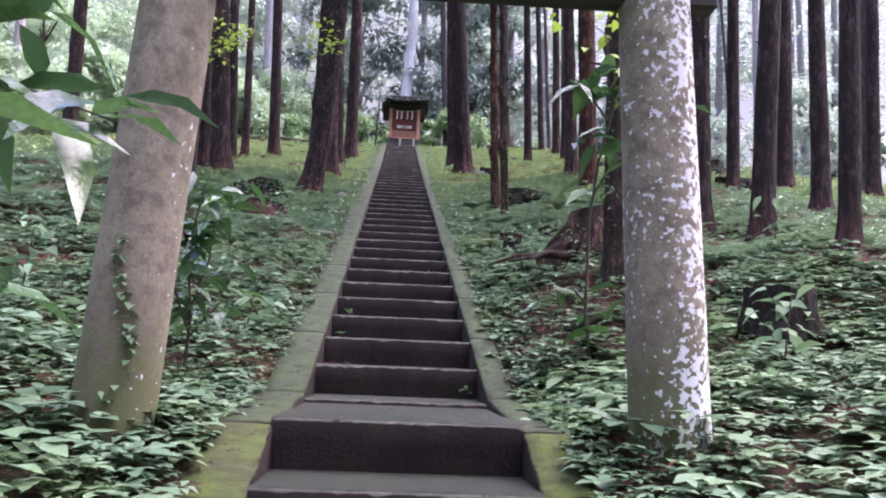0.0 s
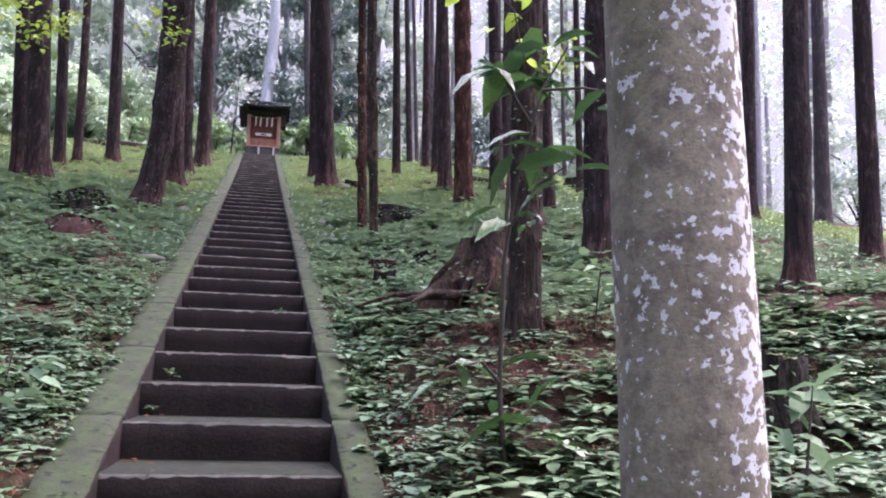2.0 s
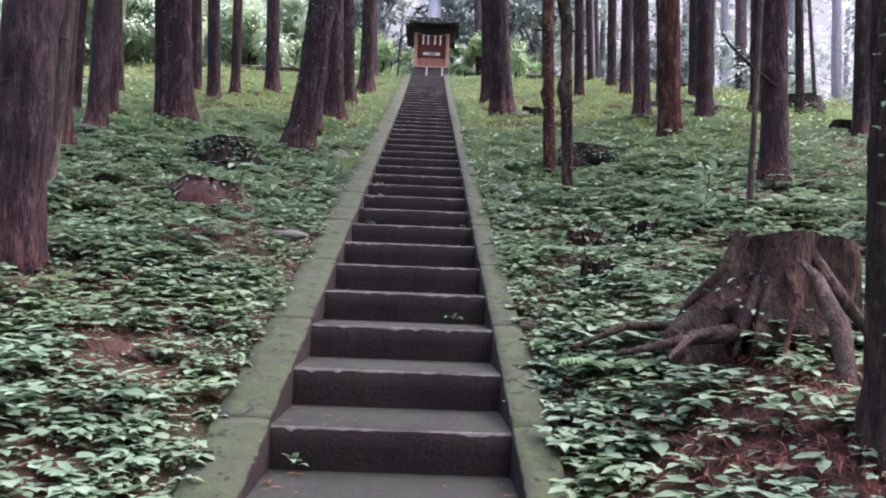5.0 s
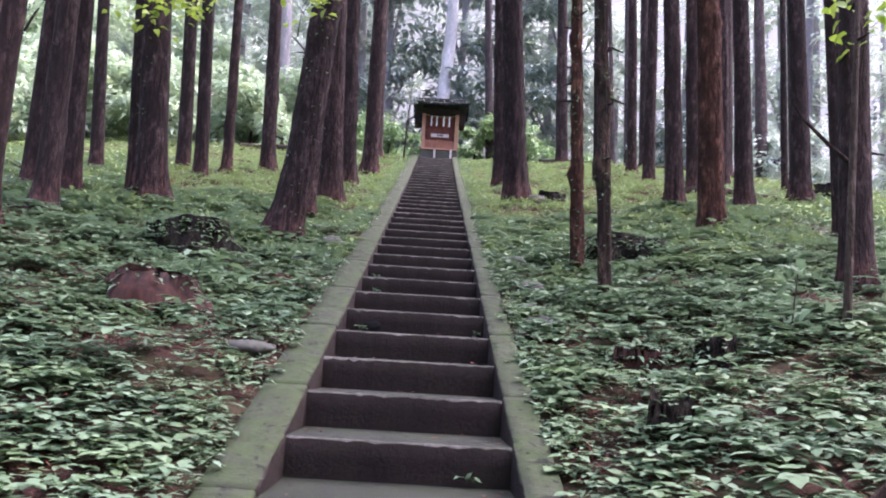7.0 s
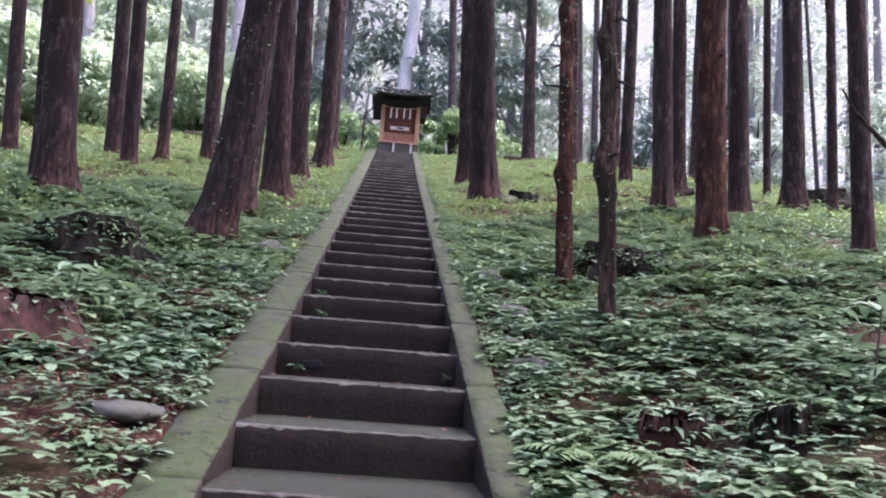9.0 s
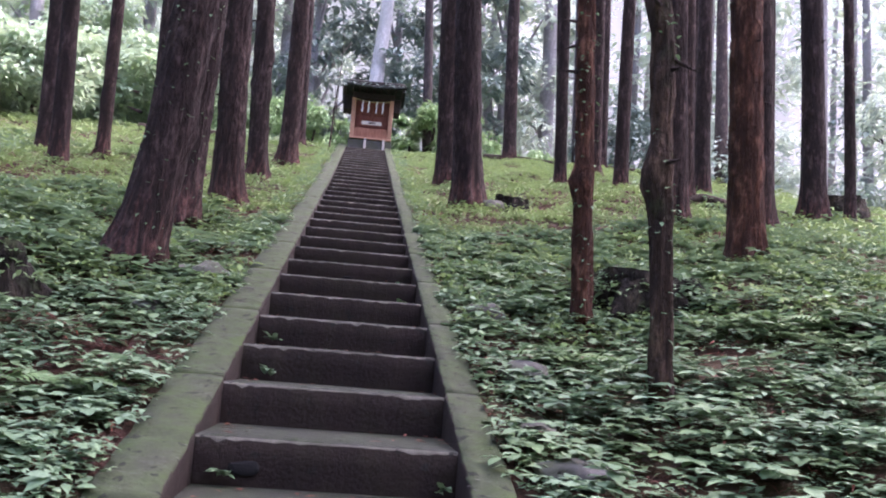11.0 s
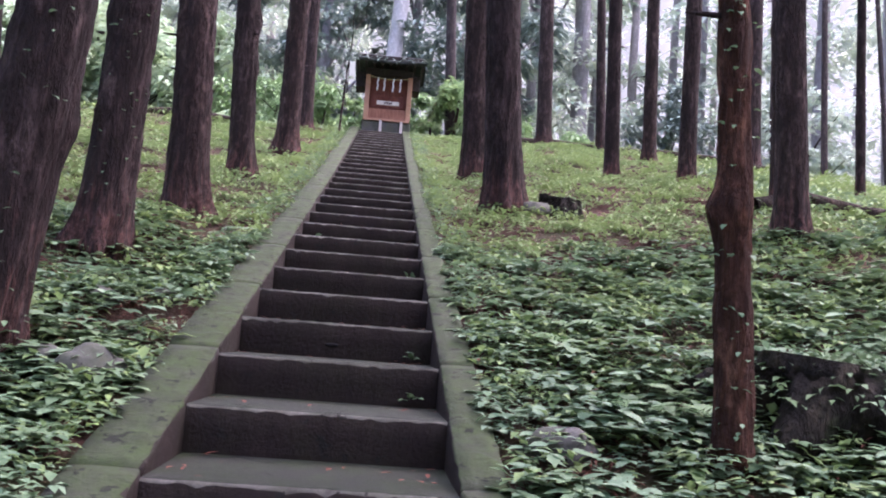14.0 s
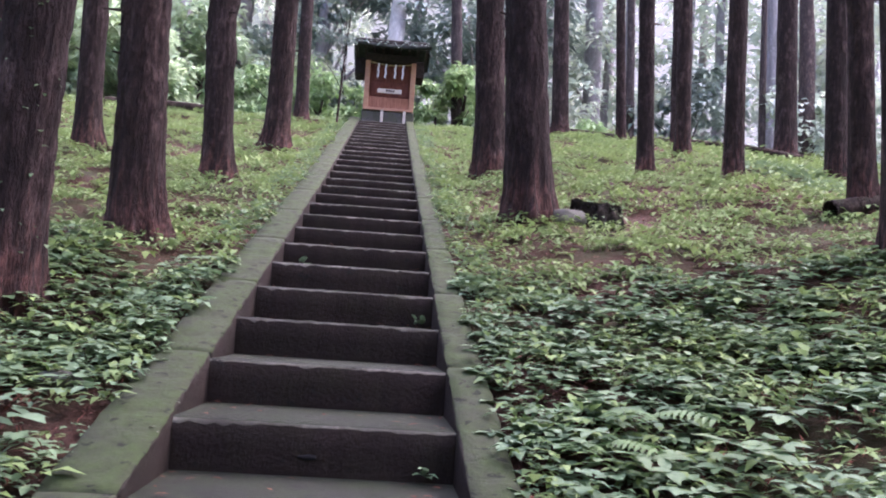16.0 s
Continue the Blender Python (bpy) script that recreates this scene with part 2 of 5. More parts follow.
M_GROUND = ground_material()
M_PILLAR_A = pillar_material("stained_pillar_concrete", -0.13)
M_PILLAR_B = pillar_material("lichened_pillar_concrete", 0.10)
M_BEAM = wood_material("blackened_beam_wood", (0.015, 0.012, 0.010), (0.05, 0.04, 0.035), (1.2, 14, 14))
M_SHRINE = wood_material("reddish_shrine_wood", (0.17, 0.07, 0.043), (0.33, 0.15, 0.095), (14, 14, 1.5), 0.65)
M_SHRINE_SILL = wood_material("pale_orange_board", (0.28, 0.145, 0.088), (0.43, 0.245, 0.16), (1.5, 14, 14), 0.65)
M_SHRINE_DOOR = wood_material("dark_red_door_wood", (0.13, 0.042, 0.028), (0.25, 0.085, 0.058), (14, 14, 1.5), 0.6)
M_ROOF = plain_material("dark_mossy_roof", (0.030, 0.036, 0.032), 0.5, 0.9, 9)
M_DARKWOOD = plain_material("black_wood", (0.025, 0.02, 0.018), 0.4, 0.85, 20)
M_PAPER = plain_material("white_paper", (0.80, 0.80, 0.78), 0.05, 0.8)
M_SIGN = plain_material("cream_sign_board", (0.52, 0.47, 0.41), 0.08, 0.8)
M_ROPE = plain_material("straw_rope", (0.33, 0.25, 0.14), 0.3, 0.9)
M_INK = plain_material("black_ink", (0.04, 0.03, 0.03), 0.2)
M_CUT = wood_material("red_rotten_wood", (0.008, 0.005, 0.004), (0.055, 0.019, 0.012), (9, 9, 1.5), 0.9)
# Near-black that stands for the shade inside a hole.
M_HOLE_SHADE = plain_material("hollow_shade_black", (0.006, 0.006, 0.006), 0.3, 0.95)


# ---------------------------------------------------------------- mesh helpers
RNG = np.random.default_rng(7)
STEP_H, STEP_D, SLOPE = 0.185, 0.6456, 0.28655


def link(name, me, mats, parent=None, label=""):
    for m in (mats if isinstance(mats, (list, tuple)) else [mats]):
        me.materials.append(m)
    ob = new(name, me)
    ob.parent = parent
    if label:
        ob["label"] = label
    return ob


def part(name, bm, material, parent=None, label="", smooth=False):
    me = bpy.data.meshes.new(name)
    bm.to_mesh(me)
    bm.free()
    if smooth:
        me.polygons.foreach_set("use_smooth", [True] * len(me.polygons))
    return link(name, me, material, parent, label)


def mesh_of(name, verts, faces, smooth=False):
    """A mesh from arrays: verts (n, 3) and faces (m, k)."""
    verts, faces = np.asarray(verts, float), np.asarray(faces, int)
    me = bpy.data.meshes.new(name)
    m, k = faces.shape
    me.vertices.add(len(verts))
    me.vertices.foreach_set("co", verts.ravel())
    me.loops.add(m * k)
    me.loops.foreach_set("vertex_index", faces.ravel())
    me.polygons.add(m)
    me.polygons.foreach_set("loop_start", np.arange(0, m * k, k))
    if smooth:
        me.polygons.foreach_set("use_smooth", np.ones(m, bool))
    me.update(calc_edges=True)
    return me


def empty(name, m):
    ob = new(name)
    ob.matrix_basis = m
    return ob


def box(bm, lo, hi, bevel=0.0, mat=0):
    r = bmesh.ops.create_cube(bm, size=1)
    for v in r["verts"]:
        v.co = Vector([lo[i] + (v.co[i] + 0.5) * (hi[i] - lo[i]) for i in range(3)])
    faces = {f for v in r["verts"] for f in v.link_faces}
    for f in faces:
        f.material_index = mat
    if bevel:
        bmesh.ops.bevel(bm, geom=list({e for f in faces for e in f.edges}), offset=bevel, segments=1, affect="EDGES")


def box_part(name, lo, hi, bevel, material, parent, label=""):
    bm = bmesh.new()
    box(bm, lo, hi, bevel)
    return part(name, bm, material, parent, label)


def tube(points, radii, sides=8, rough=0.0, seed=0, cap=True):
    """Rings of a tube along points, with an uneven skin; returns arrays."""
    pts = [Vector(p) for p in points]
    vs, fs = [], []
    for i, p in enumerate(pts):
        d = (pts[min(i + 1, len(pts) - 1)] - pts[max(i - 1, 0)]).normalized()
        u = d.cross(Vector((0.31, 0.95, 0.05))).normalized()
        w = d.cross(u)
        for j in range(sides):
            a = 2 * math.pi * j / sides
            r = radii[i]
            if rough:
                r *= 1 + rough * noise.noise(Vector((math.cos(a) * 2 + seed, math.sin(a) * 2, i * 0.7)))
            vs.append(p + (u * math.cos(a) + w * math.sin(a)) * r)
    for i in range(len(pts) - 1):
        for j in range(sides):
            k = (j + 1) % sides
            fs.append((i * sides + j, i * sides + k, (i + 1) * sides + k, (i + 1) * sides + j))
    return vs, fs


def tubes_mesh(name, list_of, smooth=True):
    vs, fs, o = [], [], 0
    for v, f in list_of:
        vs += [tuple(p) for p in v]
        fs += [tuple(i + o for i in q) for q in f]
        o += len(v)
    return mesh_of(name, vs, fs, smooth)


def leaves_mesh(name, base, azimuth, pitch, length, width, droop=0.35, fold=0.12, roll=None, simple=False):
    """Many folded leaves of seven corners each (five for the simple ones), as one mesh."""
    n = len(base)
    ca, sa = np.cos(azimuth), np.sin(azimuth)
    out = np.stack([ca * np.cos(pitch), sa * np.cos(pitch), np.sin(pitch)], 1)
    side = np.stack([-sa, ca, np.zeros(n)], 1)
    up = np.cross(out, side)
    if roll is not None:
        cr, sr = np.cos(roll)[:, None], np.sin(roll)[:, None]
        side, up = side * cr + up * sr, up * cr - side * sr
    L, W = np.asarray(length)[:, None], np.asarray(width)[:, None]
    if simple:
        v = np.empty((n, 5, 3))
        v[:, 0] = base
        v[:, 1] = base + out * L * 0.46 + side * W * 0.5 + up * W * fold
        v[:, 2] = base + out * L * 0.46
        v[:, 3] = base + out * L * 0.46 - side * W * 0.5 + up * W * fold
        v[:, 4] = base + out * L - up * L * droop * 0.4
        v[:, 4, 2] -= (L * droop * 0.3)[:, 0]
        tri = np.array([(0, 2, 1), (0, 3, 2), (1, 2, 4), (2, 3, 4)])
        f = (np.arange(n) * 5)[:, None, None] + tri[None]
        return mesh_of(name, v.reshape(-1, 3), f.reshape(-1, 3))
    v = np.empty((n, 7, 3))
    v[:, 0] = base
    v[:, 1] = base + out * L * 0.26 + side * W * 0.44 + up * W * fold * 0.8
    v[:, 2] = base + out * L * 0.62 + side * W * 0.40 + up * W * fold * 0.8 - up * L * droop * 0.1
    v[:, 3] = base + out * L * 0.45
    v[:, 4] = base + out * L * 0.62 - side * W * 0.40 + up * W * fold * 0.8 - up * L * droop * 0.1
    v[:, 5] = base + out * L * 0.26 - side * W * 0.44 + up * W * fold * 0.8
    v[:, 6] = base + out * L - up * L * droop * 0.4
    v[:, 6, 2] -= (L * droop * 0.3)[:, 0]
    tri = np.array([(0, 3, 1), (1, 3, 2), (2, 3, 6), (6, 3, 4), (4, 3, 5), (5, 3, 0)])
    f = (np.arange(n) * 7)[:, None, None] + tri[None]
    return mesh_of(name, v.reshape(-1, 3), f.reshape(-1, 3))


# ---------------------------------------------------------------- the lie of the land
def stair_line(y):
    y = np.asarray(y, float)
    return np.where(y > 0, SLOPE * y, np.where(y > -1.4, 0.045 * y, -0.063 + SLOPE * (y + 1.4)))


def bare_ground(x, y):
    """Height of the slope without its small bumps: it climbs to a crest, then levels."""
    x, y = np.asarray(x, float), np.asarray(y, float)
    crest = np.maximum(27.2 - 0.45 * np.maximum(0, x - 3.5), 19)
    yc = np.minimum(y, crest)
    z = stair_line(yc) + 0.03 + 0.1 * np.clip((yc - 20) / 6, 0, 1)
    hill = 0.36 - 0.30 * np.clip((x + 5.5) / 6.0, 0, 1) - 0.09 * np.clip((x - 2.0) / 3.0, 0, 1)
    z = z + hill * np.clip(y - crest - 1.5, 0, 40)
    out = np.clip(np.abs(x) - 0.9, 0, 3.2)
    bank_right = (0.12 * out - 0.06 * np.clip(x - 5, 0, 12)) * np.clip((31 - y) / 11, 0, 1)
    bank_left = (0.06 + 0.08 * np.clip((14 - y) / 5, 0, 1)) * out * np.clip((24 - y) / 8, 0, 1)
    z = z + np.where(x > 0, bank_right, bank_left) - 0.08 * np.clip((np.abs(x) - 0.75) / 0.3, 0, 1) * np.clip((y - 4) / 4, 0, 1)
    z = z - 0.06 * np.clip((0.95 - np.abs(x)) / 0.2, 0, 1)
    return z + 0.3 * np.exp(-((y - 1.6) / 1.6) ** 2) * np.clip((x - 0.8) / 0.7, 0, 1)


def bumps(x, y):
    return (0.05 * np.sin(1.7 * x + 0.6 * y) * np.cos(1.1 * y - 0.5 * x) + 0.03 * np.sin(3.9 * x - 2.3 * y) + 0.02 * np.cos(6.1 * y + 4.3 * x)) * np.clip((np.abs(x) - 0.62) / 0.8, 0, 1)


def ground_z(x, y):
    return bare_ground(x, y) + bumps(x, y)


def gz(x, y):
    return float(ground_z(x, y))


def build_ground():
    near = np.concatenate([np.arange(0.74, 3, 0.16), np.arange(3, 9, 0.35), np.arange(9, 20, 0.9), [22, 26, 32, 42, 60, 90, 140, 220, 400]])
    xs = np.concatenate([-near[::-1], [-0.70, -0.655, -0.62, 0, 0.62, 0.655, 0.70], near])
    ys = np.concatenate([[-400, -200, -100, -60, -40, -28, -20, -15, -12], np.arange(-10, 30, 0.25), np.arange(30, 48, 0.9), [52, 60, 80, 120, 200, 400]])
    X, Y = np.meshgrid(xs, ys)
    Z = ground_z(X, Y)
    inside = (np.abs(X) < 0.63) & (Y < 28.6)
    Z = np.where(inside, Z - 0.42, Z)
    nx, ny = len(xs), len(ys)
    v = np.stack([X, Y, Z], 2).reshape(-1, 3)
    i = np.arange((ny - 1) * (nx - 1))
    r, c = i // (nx - 1), i % (nx - 1)
    f = np.stack([r * nx + c, r * nx + c + 1, (r + 1) * nx + c + 1, (r + 1) * nx + c], 1)
    ob = link("ground", mesh_of("ground", v, f, True), M_GROUND)
    tagged(ob, "forest floor of reddish needles and moss climbing to a crest", "ground", kind="structure")


build_ground()


# ---------------------------------------------------------------- staircase
def step_y(k):
    return STEP_D * k if k <= 28 else STEP_D * 28 + 0.612 * (k - 28)


TOP = 43
staircase = tagged(empty("staircase", pose(0, 0, 0)), "long straight stair of dark concrete between mossy kerbs", "staircase", kind="structure")


def step_mesh(depth, rise, seed, half=0.505):
    """One step: dark riser, chipped worn nosing and a tread with some grit; its front edge at y = 0, its top at z = 0."""
    r = np.random.default_rng(seed)
    n = 34
    xs = np.linspace(-half, half, n)
    chip = np.abs(r.normal(0, 0.004, n)) + np.where(r.random(n) < 0.14, r.random(n) * 0.014, 0)
    lip = 0.003 + np.abs(r.normal(0, 0.0025, n))
    sag = r.normal(0, 0.0018, n)
    rows = [
        np.stack([xs, 0.008 + 0 * xs, -rise - 0.03 + 0 * xs], 1),
        np.stack([xs, 0.003 + r.normal(0, 0.002, n), -rise * 0.5 + 0 * xs], 1),
        np.stack([xs, r.normal(0, 0.0015, n), -0.009 - chip], 1),
        np.stack([xs, 0.007 + chip * 0.9, -0.001 - lip * 0.4], 1),
        np.stack([xs, 0.020 + chip, sag], 1),
        np.stack([xs, depth * 0.55 + 0 * xs, sag * 0.5 - 0.002], 1),
        np.stack([xs, depth + 0.03 + 0 * xs, 0.002 + 0 * xs], 1),
    ]
    v = np.concatenate(rows)
    f, mat = [], []
    for i in range(len(rows) - 1):
        for j in range(n - 1):
            f.append((i * n + j, i * n + j + 1, (i + 1) * n + j + 1, (i + 1) * n + j))
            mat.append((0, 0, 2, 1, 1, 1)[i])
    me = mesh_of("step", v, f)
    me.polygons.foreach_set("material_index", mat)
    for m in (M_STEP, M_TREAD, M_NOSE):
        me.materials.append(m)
    return me


STEP_MESHES = [step_mesh(STEP_D, STEP_H, 20 + i) for i in range(6)]
LANDING, LOWER = step_mesh(1.40, 0.204, 40), [step_mesh(STEP_D, STEP_H, 50 + i) for i in range(2)]


def put_step(me, y, z, turn=0.0):
    ob = new("step", me)
    ob.parent = staircase
    ob.matrix_basis = pose(0, y, z, 0, 0, turn)


for k in range(0, TOP + 1):
    put_step(STEP_MESHES[(k * 5 + k // 4) % 6], step_y(k), STEP_H * k, random.uniform(-0.25, 0.25))
put_step(LANDING, -1.385, -0.028)
put_step(LOWER[0], -1.93, -0.231)
for i in range(1, 9):
    put_step(LOWER[i % 2], -1.93 - STEP_D * i, -0.231 - STEP_H * i)

# small breaks in the risers: flat near-black bumps that paint a hole's inner shade
for (k, x, w, h, up) in ((11, -0.30, 0.13, 0.055, 0.045), (17, -0.02, 0.075, 0.02, 0.06), (24, 0.12, 0.06, 0.02, 0.05)):
    bm = bmesh.new()
    bmesh.ops.create_icosphere(bm, subdivisions=2, radius=0.5)
    for v in bm.verts:
        v.co = Vector((v.co.x * w * (1 + 0.3 * noise.noise(v.co * 3)), v.co.y * 0.016, v.co.z * h * (1 + 0.4 * noise.noise(v.co * 4))))
    ob = part("break_in_riser", bm, M_HOLE_SHADE, staircase)
    ob.location = (x, step_y(k) - 0.001, STEP_H * (k - 1) + up + h / 2)


def kerb_mesh(length, slope, lo, hi, seed, deep=0.34):
    """A kerb block from y = 0 to length that climbs with the stair, with worn, chipped edges."""
    r = np.random.default_rng(seed)
    ny, prof = 22, []
    c = 0.009
    w = hi - lo
    prof = [(lo, -deep), (lo, -0.03), (lo + 0.004, -c), (lo + c, 0), (lo + w * 0.35, 0.003), (lo + w * 0.7, 0.004), (hi - c, 0), (hi - 0.004, -c), (hi, -0.03), (hi, -deep)]
    m = len(prof)
    v = []
    for i in range(ny):
        y = length * i / (ny - 1)
        y = min(max(y, 0.0015), length - 0.0015)
        worn = 0.25 if i in (0, ny - 1) else 1.0
        for j, (x, z) in enumerate(prof):
            edge = 2 <= j <= 7
            jx = r.normal(0, 0.0035) * worn if edge else 0
            jz = (r.normal(0, 0.003) - (r.random() < 0.08) * r.random() * 0.016) * worn if edge else 0
            v.append((x + jx, y, z + slope * y + jz))
    f = [(i * m + j, i * m + j + 1, (i + 1) * m + j + 1, (i + 1) * m + j) for i in range(ny - 1) for j in range(m - 1)]
    me = mesh_of("kerb_block", np.array(v), np.array(f)[:, ::-1], False)
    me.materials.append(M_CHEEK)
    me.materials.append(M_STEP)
    bm = bmesh.new()
    bm.from_mesh(me)
    for row in (0, ny - 1):
        bm.verts.ensure_lookup_table()
        bm.faces.new([bm.verts[row * m + j] for j in range(m)])
    bmesh.ops.recalc_face_normals(bm, faces=bm.faces)
    # Faces on the stair side take the dark riser concrete.
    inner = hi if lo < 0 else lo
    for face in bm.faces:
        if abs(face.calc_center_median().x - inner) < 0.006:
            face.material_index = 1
    bm.to_mesh(me)
    bm.free()
    return me


SIDES = {"left": (-0.735, -0.498), "right": (0.498, 0.668)}
for side, (lo, hi) in SIDES.items():
    low_run = [kerb_mesh(2 * STEP_D, SLOPE, lo, hi, 70 + i) for i in range(4)]
    high_run = [kerb_mesh(2 * 0.612, STEP_H / 0.612, lo, hi, 80 + i) for i in range(3)]
    for i in range(14):
        ob = new("kerb_block", low_run[i % 4])
        ob.parent = staircase
        ob.location = (random.uniform(-0.002, 0.002), 2 * STEP_D * i + 0.02, 2 * STEP_H * i + 0.022)
    for i in range(8):
        ob = new("kerb_block", high_run[i % 3])
        ob.parent = staircase
        ob.location = (random.uniform(-0.002, 0.002), STEP_D * 28 + 2 * 0.612 * i + 0.02, STEP_H * 28 + 2 * STEP_H * i + 0.022)
    flat = new("kerb_block", kerb_mesh(1.40, 0.055, lo, hi, 91))
    flat.parent, flat.location = staircase, (0, -1.385, -0.055)
    drop = new("kerb_block", kerb_mesh(0.62, 0.34, lo - (0.03 if lo < 0 else 0), hi + (0.03 if lo > 0 else 0), 92))
    drop.data.materials[0] = M_MOSS
    drop.parent, drop.location = staircase, (0, -2.0, -0.268)
    for i in range(6):
        ob = new("kerb_block", low_run[i % 4])
        ob.parent = staircase
        ob.location = (0, -2.0 - 2 * STEP_D * (i + 1), -0.268 - 2 * STEP_H * (i + 1))

# pale chips and fallen flakes on the treads and along the kerb edges
q = np.random.default_rng(41)
n = 260
ks = q.integers(0, 30, n)
on_kerb = q.random(n) < 0.45
cx = np.where(on_kerb, np.where(q.random(n) < 0.5, -0.51, 0.51) + q.normal(0, 0.008, n), q.uniform(-0.46, 0.46, n))
run = q.uniform(0.03, 0.5, n)
ys = np.array([step_y(int(k)) for k in ks]) + run
zs = np.where(on_kerb, STEP_H * ks + 0.028 + SLOPE * (run - 0.02), STEP_H * ks + 0.004)
L = q.uniform(0.010, 0.030, n)
chips = link("pale_debris", leaves_mesh("pale_debris", np.stack([cx, ys, zs], 1), q.uniform(0, 6.28, n), q.uniform(0.0, 0.35, n), L, L * q.uniform(0.4, 0.8, n)), M_NOSE)
tagged(chips, "small pale chips and flakes lying on the stair", "debris", kind="stuff")

# tufts growing out of the riser joints
TUFTS = ((3, -0.42), (4, -0.40), (11, -0.38), (11, 0.43), (14, -0.40), (17, 0.40), (13, -0.36), (7, 0.30), (16, 0.38), (22, -0.36), (0, -0.40), (1, 0.42), (20, 0.42))
for k, x in TUFTS:
    n = int(RNG.integers(4, 8))
    y, z = step_y(k) - 0.012, STEP_H * (k - 1) + 0.01
    me = leaves_mesh("riser_tuft", np.tile([x, y, z], (n, 1)) + RNG.normal(0, 0.012, (n, 3)) * [1, 0.2, 0.8] + [0, 0, 0.03], RNG.uniform(3.6, 5.8, n), RNG.uniform(0.1, 0.9, n), RNG.uniform(0.05, 0.09, n), RNG.uniform(0.025, 0.04, n))
    tagged(link("riser_tuft", me, M_LEAF_COVER), "small green weed growing from a stair joint", "weed", "weeds on the stair")

# needles and leaf scraps lying on the treads
n = 420
kk = RNG.integers(-1, 30, n)
sx = np.clip(np.where(RNG.random(n) < 0.55, np.sign(RNG.normal(size=n)) * (0.47 - np.abs(RNG.normal(0, 0.07, n))), RNG.uniform(-0.46, 0.46, n)), -0.47, 0.47)
off = RNG.uniform(0.03, 0.6, n)
base = np.stack([sx, np.where(kk < 0, -1.3 + off * 2, np.where(kk <= 28, STEP_D * kk, STEP_D * 28 + 0.612 * (kk - 28)) + off), np.where(kk < 0, -0.028, STEP_H * kk) + 0.008], 1)
me = leaves_mesh("fallen_leaf_scraps", base, RNG.uniform(0, 6.28, n), RNG.uniform(0, 0.25, n), RNG.uniform(0.02, 0.06, n), RNG.uniform(0.008, 0.025, n), 0.1)
tagged(link("fallen_leaf_scraps", me, M_LITTER), "brown needles and leaf scraps on the treads", "leaf litter", kind="stuff")


# ---------------------------------------------------------------- gate pillars
def pillar_mesh(seed, height=3.1, r0=0.215, r1=0.18):
    sides, rings = 40, 34
    v = []
    for i in range(rings):
        z = -0.25 + (height + 0.25) * i / (rings - 1)
        r = r0 + (r1 - r0) * i / (rings - 1)
        for j in range(sides):
            a = 2 * math.pi * j / sides
            p = Vector((math.cos(a), math.sin(a), z * 1.6 + seed))
            rr = r * (1 + 0.022 * noise.noise(p * 1.4) + 0.010 * noise.noise(p * 5))
            v.append((rr * math.cos(a), rr * math.sin(a), z))
    f = [(i * sides + j, i * sides + (j + 1) % sides, (i + 1) * sides + (j + 1) % sides, (i + 1) * sides + j) for i in range(rings - 1) for j in range(sides)]
    return mesh_of("pillar", v, f, True)


gate = tagged(empty("shrine_gate", pose(0, -1.6, 0)), "concrete shrine gate with leaning lichen-spotted round pillars and dark beams", "gate")
for x, lean, seed, m, text in ((-1.06, 4.4, 3.0, M_PILLAR_A, "stained grey-brown concrete pillar, green at its foot"), (1.028, -2.7, 11.0, M_PILLAR_B, "grey-brown concrete pillar speckled with white lichen")):
    ob = link("pillar", pillar_mesh(seed, 2.35, 0.157, 0.137), m, gate, text)
    ob.matrix_basis = pose(x, 0, 0.01, 0, lean, 0)
box_part("tie_beam", (-1.2, -0.055, 1.655), (1.2, 0.055, 1.79), 0.012, M_BEAM, gate, "blackened wooden tie beam")
bm = bmesh.new()
for i in range(12):
    a, b = -1.65 + 3.3 * i / 12, -1.65 + 3.3 * (i + 1) / 12
    lift = 0.03 * ((a + b) / 2) ** 2
    box(bm, (a, -0.11, 2.31 + lift), (b, 0.11, 2.49 + lift))
bmesh.ops.remove_doubles(bm, verts=bm.verts, dist=0.004)
part("lintel", bm, M_BEAM, gate, "blackened curved top lintel")

# ivy climbing one pillar
n = 60
t = np.sort(RNG.uniform(0, 1, n))
ang = -1.45 + 0.25 * np.sin(5 * t) + RNG.normal(0, 0.10, n) * (1.2 - t)
zz = 0.02 + t * 0.62
px = -1.06 + zz * 0.077
base = np.stack([px + 0.157 * np.cos(ang), -1.6 + 0.157 * np.sin(ang), zz], 1)
me = leaves_mesh("ivy", base, ang + RNG.normal(0, 0.9, n), RNG.uniform(-0.5, 0.5, n), RNG.uniform(0.025, 0.045, n), RNG.uniform(0.02, 0.035, n))
tagged(link("ivy", me, M_LEAF_COVER), "small-leaved ivy creeping up the gate pillar", "ivy")


# ---------------------------------------------------------------- shrine at the top of the stair
SH = pose(0.10, 27.66, 8.0)
shrine = tagged(empty("small_shrine", SH), "small reddish wooden shrine on stone under a mossy dark roof", "shrine")
bm = bmesh.new()
box(bm, (-0.58, 0.0, -0.08), (0.58, 1.3, 0.29), 0.02)
part("stone_base", bm, M_STONE, shrine, "weathered stone base")
for x in (-0.13, 0.36):
    box_part("white_post", (x - 0.03, -0.05, -0.06), (x + 0.03, -0.005, 0.30), 0.004, M_SIGN, shrine, "pale bare wooden post")
box_part("floor_board", (-0.55, -0.03, 0.292), (0.55, 1.2, 0.345), 0.006, M_SHRINE_SILL, shrine, "pale orange floor board")
